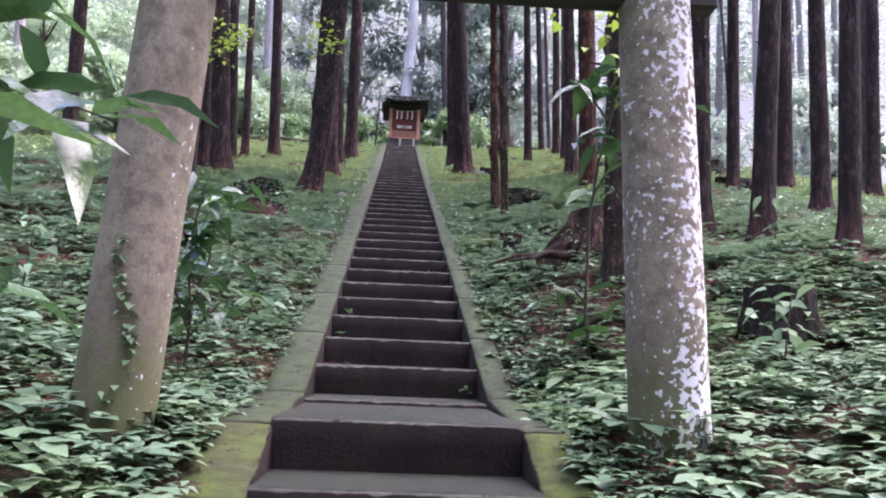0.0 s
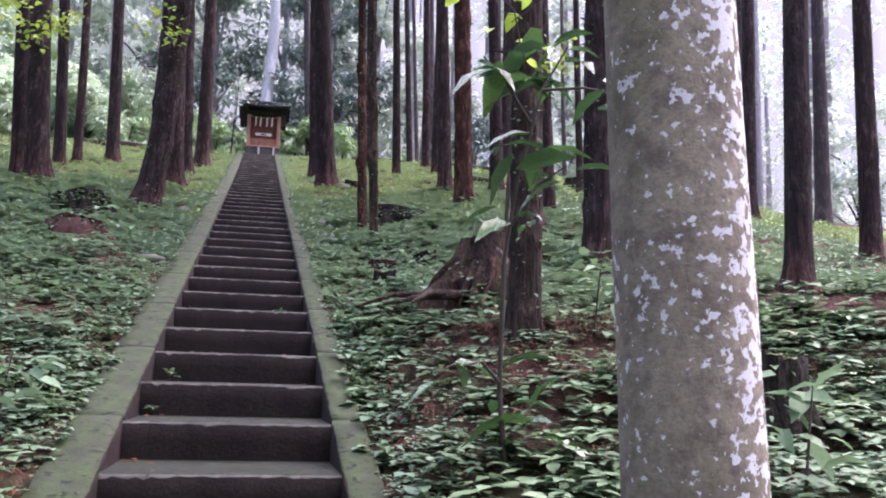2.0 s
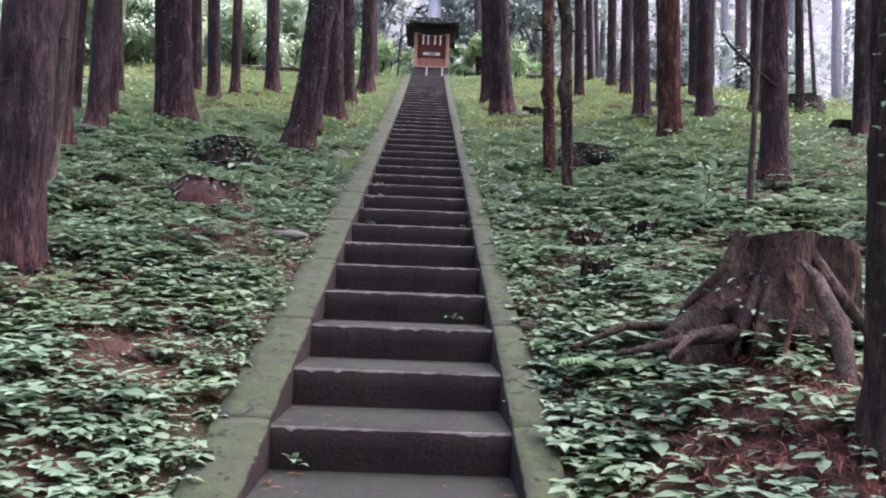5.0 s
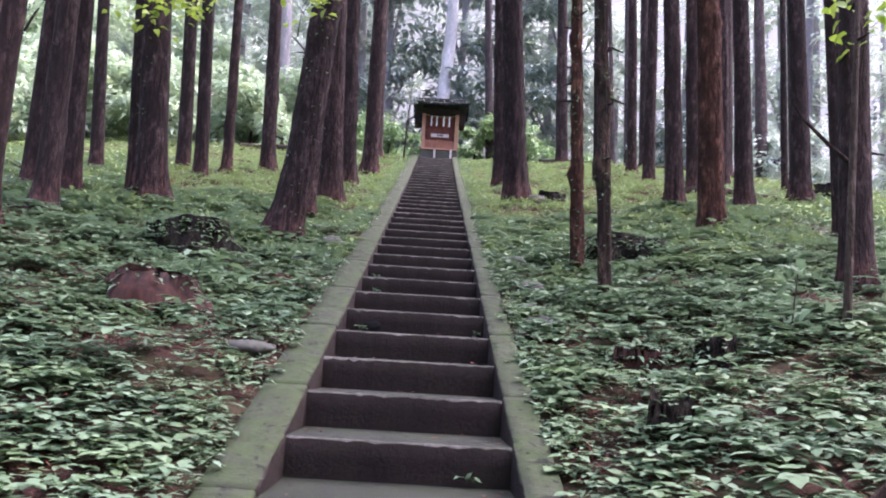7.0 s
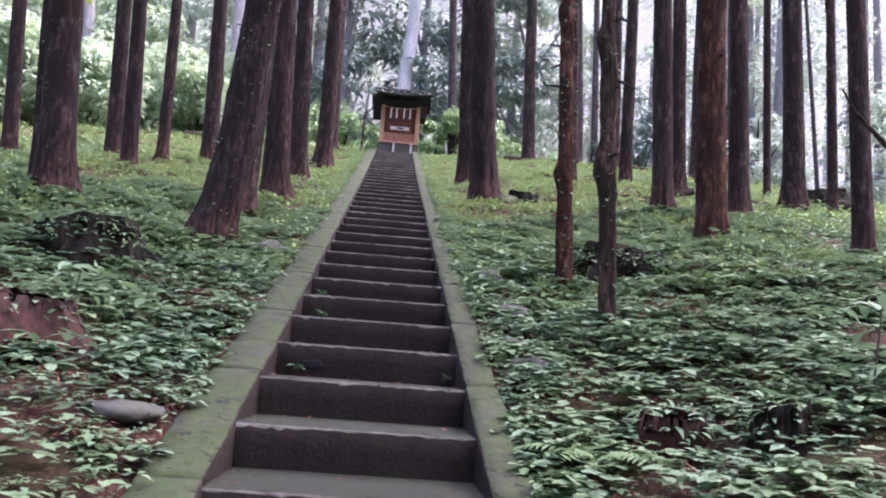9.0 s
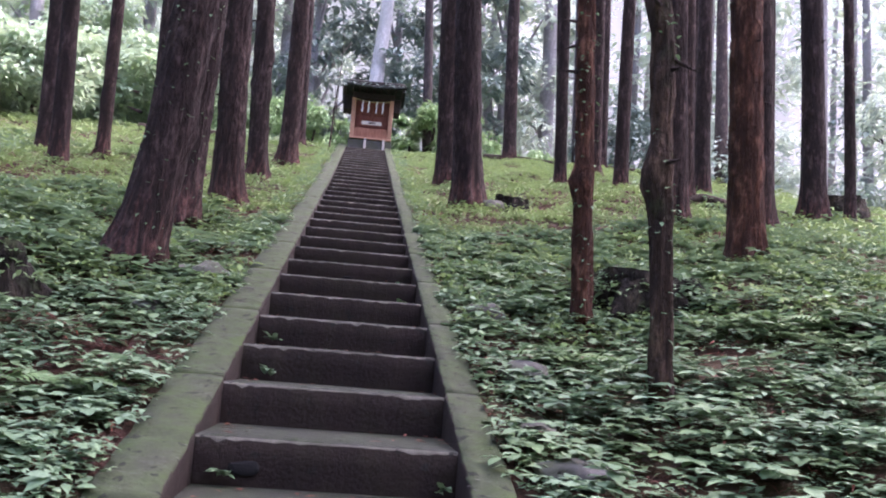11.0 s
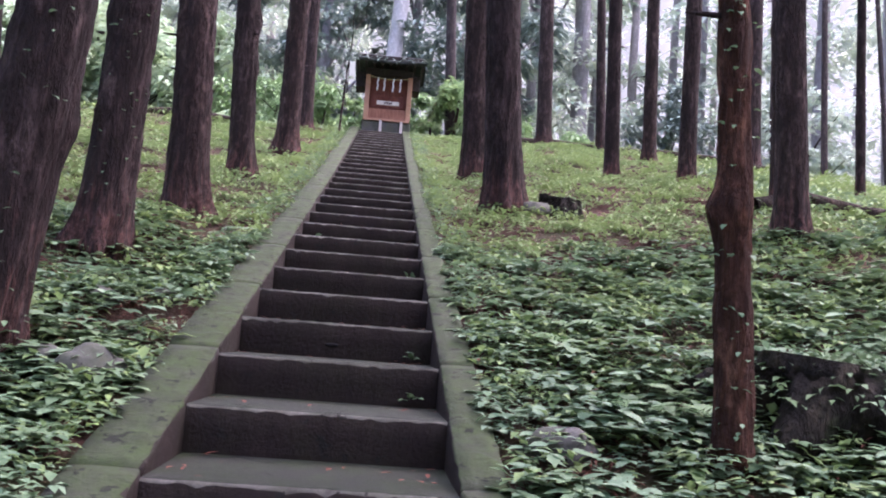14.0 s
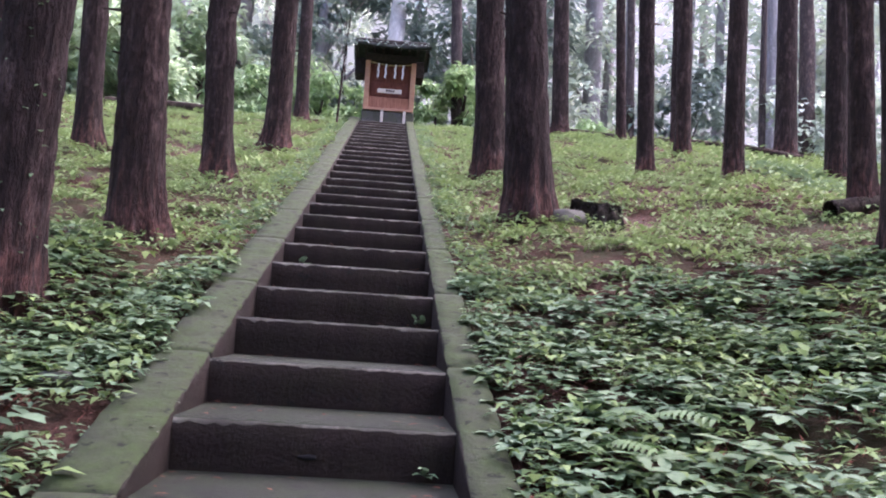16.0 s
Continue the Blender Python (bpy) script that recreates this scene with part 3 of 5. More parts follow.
box_part("front_board", (-0.485, 0.03, 0.347), (0.485, 0.075, 0.60), 0.005, M_SHRINE, shrine, "reddish wooden apron board")
for x in (-0.50, 0.50):
    box_part("corner_post", (x - 0.055, 0.0, 0.347), (x + 0.055, 0.11, 1.50), 0.006, M_SHRINE_SILL, shrine, "orange wooden corner post")
    box_part("corner_post", (x - 0.055, 0.95, 0.347), (x + 0.055, 1.06, 1.50), 0.006, M_SHRINE, shrine)
    bm = bmesh.new()
    for i in range(5):
        box(bm, (x - 0.02, 0.115 + i * 0.165, 0.35), (x + 0.02, 0.275 + i * 0.165, 1.5), 0.004)
    part("side_wall", bm, M_SHRINE, shrine)
    s = 1 if x > 0 else -1
    bm = bmesh.new()
    for i in range(4):
        box(bm, (min(x + s * 0.06, x + s * 0.30), 0.36 + i * 0.15, 1.18), (max(x + s * 0.06, x + s * 0.24), 0.50 + i * 0.15, 1.55), 0.01)
    part("side_eave_panel", bm, M_DARKWOOD, shrine, "black side panel under the eave")
box_part("back_wall", (-0.48, 0.96, 0.35), (0.48, 1.0, 1.5), 0.004, M_SHRINE, shrine)
for s in (-1, 1):
    bm = bmesh.new()
    lo, hi = (-0.44, -0.004) if s < 0 else (0.004, 0.44)
    box(bm, (lo, 0.20, 0.61), (hi, 0.235, 1.38), 0.004)
    box(bm, (lo + 0.06, 0.185, 0.67), (hi - 0.06, 0.202, 0.95), 0.004)
    box(bm, (lo + 0.06, 0.185, 1.0), (hi - 0.06, 0.202, 1.32), 0.004)
    part("door", bm, M_SHRINE_DOOR, shrine, "dark red panelled door")
box_part("lintel", (-0.56, -0.01, 1.40), (0.56, 0.12, 1.56), 0.008, M_DARKWOOD, shrine, "dark lintel beam")
sign = box_part("sign_board", (-0.26, 0.00, 0.69), (0.27, 0.028, 0.785), 0.004, M_SIGN, shrine, "cream sign board with small dark writing")
bm = bmesh.new()
for i in range(4):
    box(bm, (-0.075 + i * 0.05, -0.004, 0.715), (-0.04 + i * 0.05, -0.001, 0.765))
part("writing", bm, M_INK, sign)
rope_pts = [(-0.46 + 0.92 * i / 14, 0.0 - 0.01, 1.36 - 0.05 * math.sin(math.pi * i / 14)) for i in range(15)]
link("straw_rope", tubes_mesh("straw_rope", [tube(rope_pts, [0.014 + 0.004 * math.sin(i * 2) for i in range(15)], 8, 0.2)]), M_ROPE, shrine, "twisted straw rope")
for x in (-0.27, -0.11, 0.10, 0.27):
    bm = bmesh.new()
    z, sgn = 1.33, 1
    for i in range(4):
        box(bm, (x - 0.018 + sgn * 0.006, -0.030, z - 0.085), (x + 0.018 + sgn * 0.006, -0.024, z), 0.0)
        z -= 0.075
        sgn = -sgn
    part("paper_streamer", bm, M_PAPER, shrine, "white zigzag paper streamer")


def roof_mesh(y0, y1, z_eave, z_ridge, half, sag=0.05):
    n, m = 14, 9
    v = []
    for layer in (0, 1):
        for i in range(n):
            x = -half + 2 * half * i / (n - 1)
            for j in range(m):
                t = j / (m - 1)
                up = 1 - abs(2 * t - 1)
                z = z_eave + (z_ridge - z_eave) * (up ** 1.15) + sag * (x / half) ** 2
                z += 0.018 * noise.noise(Vector((x * 6, t * 9, layer)))
                v.append((x + 0.02 * noise.noise(Vector((j * 2.1, i, 5))), y0 + (y1 - y0) * t, z - layer * 0.085))
    f = []
    for i in range(n - 1):
        for j in range(m - 1):
            a = i * m + j
            f.append((a, a + m, a + m + 1, a + 1))
            b = a + n * m
            f.append((b, b + 1, b + m + 1, b + m))
    for i in range(n - 1):
        for j in (0, m - 1):
            a = i * m + j
            f.append((a, a + n * m, a + m + n * m, a + m))
    for j in range(m - 1):
        for i in (0, n - 1):
            a = i * m + j
            f.append((a, a + 1, a + 1 + n * m, a + n * m))
    return mesh_of("roof", v, f)


roof = link("roof", roof_mesh(-0.42, 1.45, 1.66, 1.93, 0.86), M_ROOF, shrine, "dark board roof grown with moss")
box_part("ridge_board", (-0.84, 0.43, 1.93), (0.84, 0.60, 2.03), 0.015, M_DARKWOOD, roof, "dark ridge board")
bm = bmesh.new()
for i in range(9):
    x = -0.76 + 1.52 * i / 8
    box(bm, (x - 0.025, -0.36, 1.555), (x + 0.025, 1.35, 1.60), 0.0)
part("rafter", bm, M_DARKWOOD, roof)
n = 60
base = np.stack([RNG.uniform(-0.84, 0.84, n), RNG.uniform(-0.43, -0.30, n), 1.66 + RNG.uniform(-0.02, 0.06, n)], 1)
base[:, 2] += 0.05 * (base[:, 0] / 0.86) ** 2
me = leaves_mesh("moss_tuft", base, RNG.uniform(3.5, 6, n), RNG.uniform(-0.8, 0.4, n), RNG.uniform(0.05, 0.13, n), RNG.uniform(0.03, 0.06, n))
tagged(link("moss_tuft", me, M_LEAF_DARK, roof), kind="stuff")


# ---------------------------------------------------------------- trees
def trunk_mesh(r, height, lean, sides, seed, knots=0, ledge=0.9, wob=0.05, fine=False, sweep=0.0):
    """A tapering trunk with root flare, ridged bark and some knots; base at the origin, leaning in x."""
    zs = [-0.35, -0.12, 0.0, 0.06, 0.14, 0.25, 0.40, 0.6]
    z = 0.6
    while z < height:
        z += (0.075 if fine and z < 4 else 0.22) if z < 6 else 0.9
        zs.append(min(z, height))
    v = []
    k = [(random.uniform(0, 6.28), random.uniform(0.8, 7.5), random.uniform(0.05, 0.10)) for _ in range(knots)]
    for z in zs:
        taper = 1 - 0.62 * max(z, 0) / height
        flare = 0.85 * math.exp(-max(z, 0) / (r * 1.25)) if z > -0.3 else 0.8
        cx = lean * z + sweep * (1 - math.exp(-max(z, 0) / 0.6)) + wob * r * 2 * noise.noise(Vector((seed, z * 0.35, 0)))
        cy = wob * r * 2 * noise.noise(Vector((seed, z * 0.35, 9)))
        for j in range(sides):
            a = 2 * math.pi * j / sides
            ca, sa = math.cos(a), math.sin(a)
            ridge = noise.noise(Vector((ca * 4.2 + seed, sa * 4.2, z * 0.9))) * 0.06 + noise.noise(Vector((ca * 9 + seed, sa * 9, z * 2.6))) * 0.05
            if fine:
                ridge += 0.017 / r * noise.noise(Vector((ca * r * 38 + seed, sa * r * 38, z * 9))) + 0.007 / r * noise.noise(Vector((ca * r * 90, sa * r * 90 + seed, z * 22)))
            lobes = 0.34 + 1.5 * max(0.0, noise.noise(Vector((ca * 1.9 + seed, sa * 1.9, 3.0)))) + 0.25 * noise.noise(Vector((ca * 5 + seed, sa * 5, 1.0)))
            rr = r * (taper + flare * max(0.0, lobes) * ledge + ridge)
            for ka, kz, kr in k:
                d = abs((a - ka + math.pi) % (2 * math.pi) - math.pi) * r
                q = (d * d + (z - kz) ** 2) / (kr * kr)
                if q < 4:
                    rr += 0.35 * kr * math.exp(-q)
            v.append((cx + rr * ca, cy + rr * sa, z))
    n = len(zs)
    f = [(i * sides + j, i * sides + (j + 1) % sides, (i + 1) * sides + (j + 1) % sides, (i + 1) * sides + j) for i in range(n - 1) for j in range(sides)]
    return mesh_of("trunk", v, f, True)


def cedar_crown(seed, n=46):
    r = np.random.default_rng(seed)
    h = r.uniform(0, 1, n)
    a = r.uniform(0, 6.28, n)
    rad = (1 - h) * 1.9 * np.sqrt(r.uniform(0.05, 1, n)) + 0.15
    base = np.stack([rad * np.cos(a), rad * np.sin(a), h * 6.5], 1)
    return leaves_mesh("crown", base, a + r.normal(0, 0.5, n), r.uniform(-0.7, 0.1, n), r.uniform(0.5, 1.0, n), r.uniform(0.25, 0.45, n), 0.4)


CROWNS = [cedar_crown(60 + i) for i in range(3)]
SPARSE = cedar_crown(69, 16)
for c in CROWNS + [SPARSE]:
    c.materials.append(M_LEAF_CEDAR)


def stub_mesh(r, lean, seed, count, lo=1.0, hi=7.0):
    """Dead twig stubs along a trunk."""
    rr = random.Random(seed)
    out = []
    for _ in range(count):
        z, a, L = rr.uniform(lo, hi), rr.uniform(0, 6.28), rr.uniform(0.04, 0.16)
        q = r * (1 - 0.04 * z) * 0.9
        p = Vector((lean * z + q * math.cos(a), q * math.sin(a), z))
        e = p + Vector((math.cos(a), math.sin(a), rr.uniform(-0.3, 0.4))) * L
        out.append(tube([p, (p + e) / 2, e], [0.014, 0.010, 0.005], 5))
    return tubes_mesh("dead_twig", out)


def cedar(x, y, lean, r, bark, label, sides=28, height=15.0, stubs=8, knots=0, crown=True, wob=0.05, name="cedar_tree", sweep=0.0):
    seed = round(x * 7.3 + y * 3.1, 2)
    tree = tagged(empty(name, pose(x, y, gz(x, y))), label, "tree", "cedar trees of the wood")
    link("trunk", trunk_mesh(r, height, lean, sides, seed, knots, wob=wob, fine=sides >= 40, sweep=sweep), bark, tree)
    if stubs:
        tagged(link("dead_twig", stub_mesh(r, lean, int(seed * 10), stubs), M_BARK, tree), kind="stuff")
    if crown:
        ob = new("crown", SPARSE if y > 16 or x < -3.5 else random.choice(CROWNS))
        ob.parent = tree
        ob.matrix_basis = pose(lean * height, 0, height - 4.2, 0, 0, random.uniform(0, 360))
        if x < -2.5 or y > 22:
            ob.scale = (0.6, 0.6, 0.6)
    return tree


PLAIN = "tall straight cedar with dark brown ridged bark"
STAIR_ROW = [
    (-1.53, 10.10, 0.066, 0.172), (-1.65, 12.23, 0.018, 0.164), (-1.47, 13.95, -0.037, 0.168), (-1.52, 16.95, -0.040, 0.148), (-1.41, 20.84, -0.009, 0.175),
    (1.43, 15.55, -0.066, 0.195), (1.44, 18.90, -0.051, 0.190), (1.58, 1.58, 0.0, 0.088), (3.40, 5.15, -0.008, 0.145), (-2.23, 4.03, 0.040, 0.150),
]
LEFT_STAND = [
    (-3.08, 10.65, -0.064, 0.168), (-3.56, 9.00, 0.0, 0.114), (-3.57, 11.61, -0.054, 0.124), (-4.06, 10.80, -0.030, 0.115), (-4.51, 10.75, 0.015, 0.095),
    (-3.72, 15.15, -0.047, 0.116), (-4.55, 17.10, -0.042, 0.135), (-3.78, 17.20, -0.018, 0.098), (-3.24, 18.28, -0.030, 0.145), (-5.50, 15.40, -0.060, 0.110), (-6.94, 14.17, 0.007, 0.159),
    (-3.33, 7.32, 0.028, 0.11), (-1.65, 26.4, -0.02, 0.14),
]
RIGHT_STAND = [
    (3.38, 18.85, -0.033, 0.108), (4.45, 20.70, -0.024, 0.114), (4.25, 18.20, -0.005, 0.120), (3.48, 13.25, -0.041, 0.130), (4.48, 13.30, -0.030, 0.132), (4.37, 15.46, -0.030, 0.118),
    (6.10, 15.30, -0.030, 0.165), (6.05, 19.28, -0.020, 0.145), (7.36, 16.60, -0.031, 0.085), (7.58, 19.84, -0.020, 0.078), (4.60, 10.40, -0.045, 0.100), (3.50, 7.70, -0.008, 0.130),
    (6.25, 11.70, 0.0, 0.125), (3.93, 4.65, 0.042, 0.130), (8.84, 15.40, 0.007, 0.185), (7.00, 9.70, -0.015, 0.160), (3.57, 2.00, 0.016, 0.090), (10.70, 14.95, 0.008, 0.168), (8.05, 7.33, 0.0, 0.140),
]
CREST = [
    (3.52, 25.50, -0.036, 0.170), (4.82, 25.74, -0.050, 0.105), (5.60, 24.60, -0.024, 0.128), (7.92, 25.05, -0.012, 0.215), (10.62, 27.15, -0.027, 0.085), (11.93, 26.60, -0.080, 0.068),
    (7.03, 33.2, -0.031, 0.14), (10.35, 32.0, -0.012, 0.11), (11.0, 30.6, -0.028, 0.24), (1.75, 29.04, -0.060, 0.145), (5.58, 28.55, -0.053, 0.077), (11.4, 16.5, 0.0, 0.180), (13.9, 17.0, 0.0, 0.200), (12.9, 22.4, -0.02, 0.16), (14.8, 24.0, -0.02, 0.15),
]
for i, (x, y, lean, r) in enumerate(STAIR_ROW):
    near = y < 13
    text = PLAIN + (", beside the stair" if abs(x) < 2 else "")
    cedar(x, y, lean, r, M_BARK_MOSS if (x, y) == (1.58, 1.58) else M_BARK, text, 56 if near else 44, stubs=18, knots=18, sweep=0.13 if i == 0 else 0.05 if i == 1 else 0.0)
for (x, y, lean, r) in LEFT_STAND + RIGHT_STAND:
    cedar(x, y, lean, r, M_BARK, PLAIN, 26, stubs=8, knots=5)
# Farther crest trunks take the bark with haze in its colour.
for (x, y, lean, r) in CREST:
    cedar(x, y, lean, r, M_BARK_HAZE_GREY if y > 26 or x > 9 else M_BARK, "slim dark cedar on the crest of the slope", 18, stubs=4)
cedar(3.38, 11.15, -0.034, 0.150, M_BARK_RED, "cedar with peeling rust-red bark", 48, stubs=10, knots=26)
cedar(1.53, 9.40, -0.043, 0.066, M_BARK_RED, "thin crooked young tree with knobbly reddish bark", 40, 9.0, 26, 16, True, 0.16, "young_tree")
cedar(1.466, 7.65, -0.035, 0.055, M_BARK_MOSS, "thin crooked young tree with dark knobbly bark", 40, 9.0, 26, 14, True, 0.2, "young_tree")
cedar(2.72, 6.15, 0.030, 0.028, M_BARK_TAN, "slender bare young stem in front of a cedar", 16, 3.4, 6, 3, False, 0.9, "young_tree")
cedar(-2.80, 5.92, 0.050, 0.045, M_BARK_TAN, "slim pale brown young stem", 20, 5.0, 8, 5, False, 0.5, "young_tree")
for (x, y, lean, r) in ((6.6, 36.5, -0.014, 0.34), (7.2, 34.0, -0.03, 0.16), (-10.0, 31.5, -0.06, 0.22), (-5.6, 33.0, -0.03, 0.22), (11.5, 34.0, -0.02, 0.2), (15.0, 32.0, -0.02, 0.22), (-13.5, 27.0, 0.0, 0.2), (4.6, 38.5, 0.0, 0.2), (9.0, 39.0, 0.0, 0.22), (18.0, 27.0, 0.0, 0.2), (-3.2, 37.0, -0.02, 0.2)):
    cedar(x, y, lean, r, M_BARK_HAZE_PALE, "tall trunk standing back in the wood, bark paled for haze", 16, 17.0, 0)


def trunk_ivy(x, y, lean, r, count, seed, lo=0.1, hi=3.5):
    """Small leaves of ivy creeping on a trunk."""
    q = np.random.default_rng(seed)
    z = q.uniform(lo, hi, count)
    a = q.normal(-1.6, 0.9, count)
    rr = r * (1 - 0.04 * z) + 0.012
    base = np.stack([x + lean * z + rr * np.cos(a), y + rr * np.sin(a), gz(x, y) + z], 1)
    L = q.uniform(0.018, 0.042, count)
    me = leaves_mesh("trunk_ivy", base, a + q.normal(0, 0.8, count), q.uniform(-0.6, 0.5, count), L, L * 0.75)
    tagged(link("trunk_ivy", me, M_LEAF_COVER), "sparse small ivy leaves creeping up a trunk", "ivy", "ivy on the trunks")


for i, (x, y, lean, r, c) in enumerate(((-1.42, 10.10, 0.066, 0.18, 90), (-1.62, 12.23, 0.018, 0.165, 120), (1.53, 9.40, -0.043, 0.066, 120), (1.466, 7.65, -0.035, 0.057, 70), (1.58, 1.58, 0.0, 0.088, 110), (3.40, 5.15, -0.008, 0.145, 50), (-3.08, 10.65, -0.064, 0.170, 50))):
    trunk_ivy(x, y, lean, r, c, 900 + i)

# pale leaning trunk behind the shrine
x, y = 0.15, 33.5
tree = tagged(empty("white_barked_tree", pose(x, y, gz(x, y))), "slightly bent white-barked tree behind the shrine", "tree")
link("trunk", trunk_mesh(0.27, 16.0, 0.008, 24, 4.4, 4, wob=0.42), M_BARK_WHITE, tree)
ob = new("crown", SPARSE)
ob.parent, ob.matrix_basis = tree, pose(0.3, 0, 11.5)


# ---------------------------------------------------------------- broadleaf growth behind
def clump_leaves(name, clumps, per, size, seed):
    """Leaves in uneven clumps; clumps: rows of x, y, z, radius."""
    r = np.random.default_rng(seed)
    base, az = [], []
    for cx, cy, cz, cr in clumps:
        n = int(per)
        d = r.normal(size=(n, 3))
        d /= np.linalg.norm(d, axis=1)[:, None]
        q = d * (cr * r.uniform(0.45, 1.0, n) ** 0.6)[:, None] * [1, 1, 0.75]
        base.append(q + [cx, cy, cz])
        az.append(np.arctan2(d[:, 1], d[:, 0]) + r.normal(0, 0.6, n))
    base, az = np.concatenate(base), np.concatenate(az)
    n = len(base)
    return leaves_mesh(name, base, az, r.uniform(-0.6, 0.5, n), size * r.uniform(0.6, 1.3, n), size * r.uniform(0.3, 0.55, n), 0.4, simple=True)


def broadleaf(x, y, height, spread, mat, label, per=190, size=0.34, lumps=34, low=0.1, seed=0, name="broadleaf_tree"):
    r = random.Random(seed + int(x * 13 + y * 7))
    tree = tagged(empty(name, pose(x, y, gz(x, y))), label, "tree" if name != "bush" else "bush")
    stems, clumps = [], []
    tr = (0.02 + 0.018 * height) * (0.35 if name == "sapling" else 1.0)
    stems.append(tube([(0, 0, -0.2), (0.05, 0, height * 0.35), (0.12, 0.05, height * 0.7), (0.1, 0, height * 0.95)], [tr, tr * 0.8, tr * 0.5, tr * 0.15], 8, 0.1, seed))
    for i in range(lumps):
        h = low + (1 - low) * r.random()
        a = r.uniform(0, 6.28)
        w = spread * (0.35 + 0.65 * math.sin(math.pi * min(1, 0.15 + 0.8 * h))) * math.sqrt(r.random())
        p = (w * math.cos(a), w * math.sin(a), h * height)
        clumps.append((*p, spread * r.uniform(0.16, 0.34)))
        if i % 3 == 0:
            s = (0.1, 0, max(0.1, p[2] - 0.25 * height))
            stems.append(tube([s, ((s[0] + p[0]) / 2, p[1] / 2, (s[2] + p[2]) / 2 + 0.1), p], [tr * 0.4, tr * 0.25, tr * 0.08], 5))
    # Beyond y = 34 the bark colour is paled for haze.
    bark = M_BARK_HAZE_PALE if y > 34 else M_BARK
    link("trunk", tubes_mesh("trunk", stems[:1]), bark, tree)
    for st in stems[1:]:
        link("limb", tubes_mesh("limb", [st]), bark, tree)
    link("crown", clump_leaves("crown", clumps, per, size, seed + 5), mat, tree)
    return tree


DARK_TREE = "dense dark evergreen broadleaf tree behind the shrine"
for i, (x, y, h, s) in enumerate(((2.6, 34.5, 9.5, 2.4), (4.8, 36.5, 11.0, 2.8), (-2.2, 36.0, 10.0, 2.6), (0.8, 39.5, 13.0, 3.0), (-5.0, 38.5, 11.0, 3.0), (7.6, 39.5, 10.0, 2.6), (-8.0, 36.0, 8.5, 2.8), (3.4, 41.0, 15.0, 3.4), (-2.6, 42.0, 15.0, 3.4))):
    broadleaf(x, y, h, s, M_LEAF_DARK if i in (0, 2, 3) else M_LEAF_FAR_HAZE, DARK_TREE if i in (0, 2, 3) else "broadleaf tree behind the shrine in haze-paled green", 112, 0.38, 36, 0.05, 200 + i)
# Most thickets wear the leaf colours with haze painted in.
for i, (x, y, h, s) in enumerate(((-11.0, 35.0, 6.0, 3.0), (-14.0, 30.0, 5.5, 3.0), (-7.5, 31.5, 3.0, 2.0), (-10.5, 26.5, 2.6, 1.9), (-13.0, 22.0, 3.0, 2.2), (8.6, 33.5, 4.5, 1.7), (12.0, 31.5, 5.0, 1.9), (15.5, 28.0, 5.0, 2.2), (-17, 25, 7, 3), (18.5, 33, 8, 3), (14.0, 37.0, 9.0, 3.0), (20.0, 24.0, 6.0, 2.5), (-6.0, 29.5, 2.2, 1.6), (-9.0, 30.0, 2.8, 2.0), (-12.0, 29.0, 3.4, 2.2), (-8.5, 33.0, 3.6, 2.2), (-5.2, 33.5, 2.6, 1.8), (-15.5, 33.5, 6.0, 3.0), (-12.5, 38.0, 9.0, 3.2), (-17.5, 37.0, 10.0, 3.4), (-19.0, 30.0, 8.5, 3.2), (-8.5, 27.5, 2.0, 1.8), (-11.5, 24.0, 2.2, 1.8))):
    broadleaf(x, y, h, s, M_LEAF_DARK if i in (5, 9) else (M_LEAF_FAR_HAZE if x > 8 else M_LEAF_HILL_HAZE), "broadleaf thicket at the edge of the wood, mostly paled for haze", 108, 0.30, 30, 0.05, 300 + i)
for i, (x, y, h, s) in enumerate(((1.75, 28.6, 1.7, 0.8), (2.9, 29.6, 1.9, 1.0), (-1.6, 29.8, 1.5, 0.8), (-2.9, 30.4, 1.6, 1.0), (-0.9, 31.0, 1.4, 0.8), (4.9, 30.6, 1.5, 1.0), (-4.6, 30.2, 1.3, 1.0), (7.4, 29.5, 1.3, 0.8), (1.2, 30.4, 1.7, 0.9), (0.6, 31.8, 1.8, 1.0), (2.2, 31.2, 2.0, 1.1), (3.8, 32.4, 2.2, 1.3), (-2.2, 32.0, 2.0, 1.2))):
    broadleaf(x, y, h, s, M_LEAF_LIGHT, "light green bush on the crest near the shrine", 90, 0.20, 16, 0.1, 400 + i, "bush")
# slender sapling beside the shrine
broadleaf(-0.86, 25.2, 3.1, 0.5, M_LEAF_DARK, "slender sapling with small dark leaves near the shrine", 50, 0.10, 16, 0.45, 451, "sapling")

# tall trunks standing far back, with thin leaf; haze is painted into both colours
proto = tagged(empty("distant_tree", pose(-20, 44, gz(-20, 44))), "tall trunk with thin foliage far back in the wood, paled for haze", "tree", "distant trees")
link("trunk", trunk_mesh(0.22, 19.0, 0.0, 14, 8.8, 0), M_BARK_HAZE_PALE, proto)
pr = random.Random(77)
link("crown", clump_leaves("crown", [(pr.gauss(0, 1.0), pr.gauss(0, 1.0), pr.uniform(1.0, 17.0), pr.uniform(0.5, 1.1)) for _ in range(26)], 26, 0.5, 91), M_LEAF_FAR_HAZE, proto)
for i in range(56):
    a = radians(pr.uniform(-42, 40))
    d = pr.uniform(38, 58)
    x, y = d * math.sin(a), d * math.cos(a)
    if abs(x) < 3:
        continue
    m = pose(x, y, gz(x, y), 0, pr.uniform(-2, 2), pr.uniform(0, 360))
    copy_thing(proto, m)

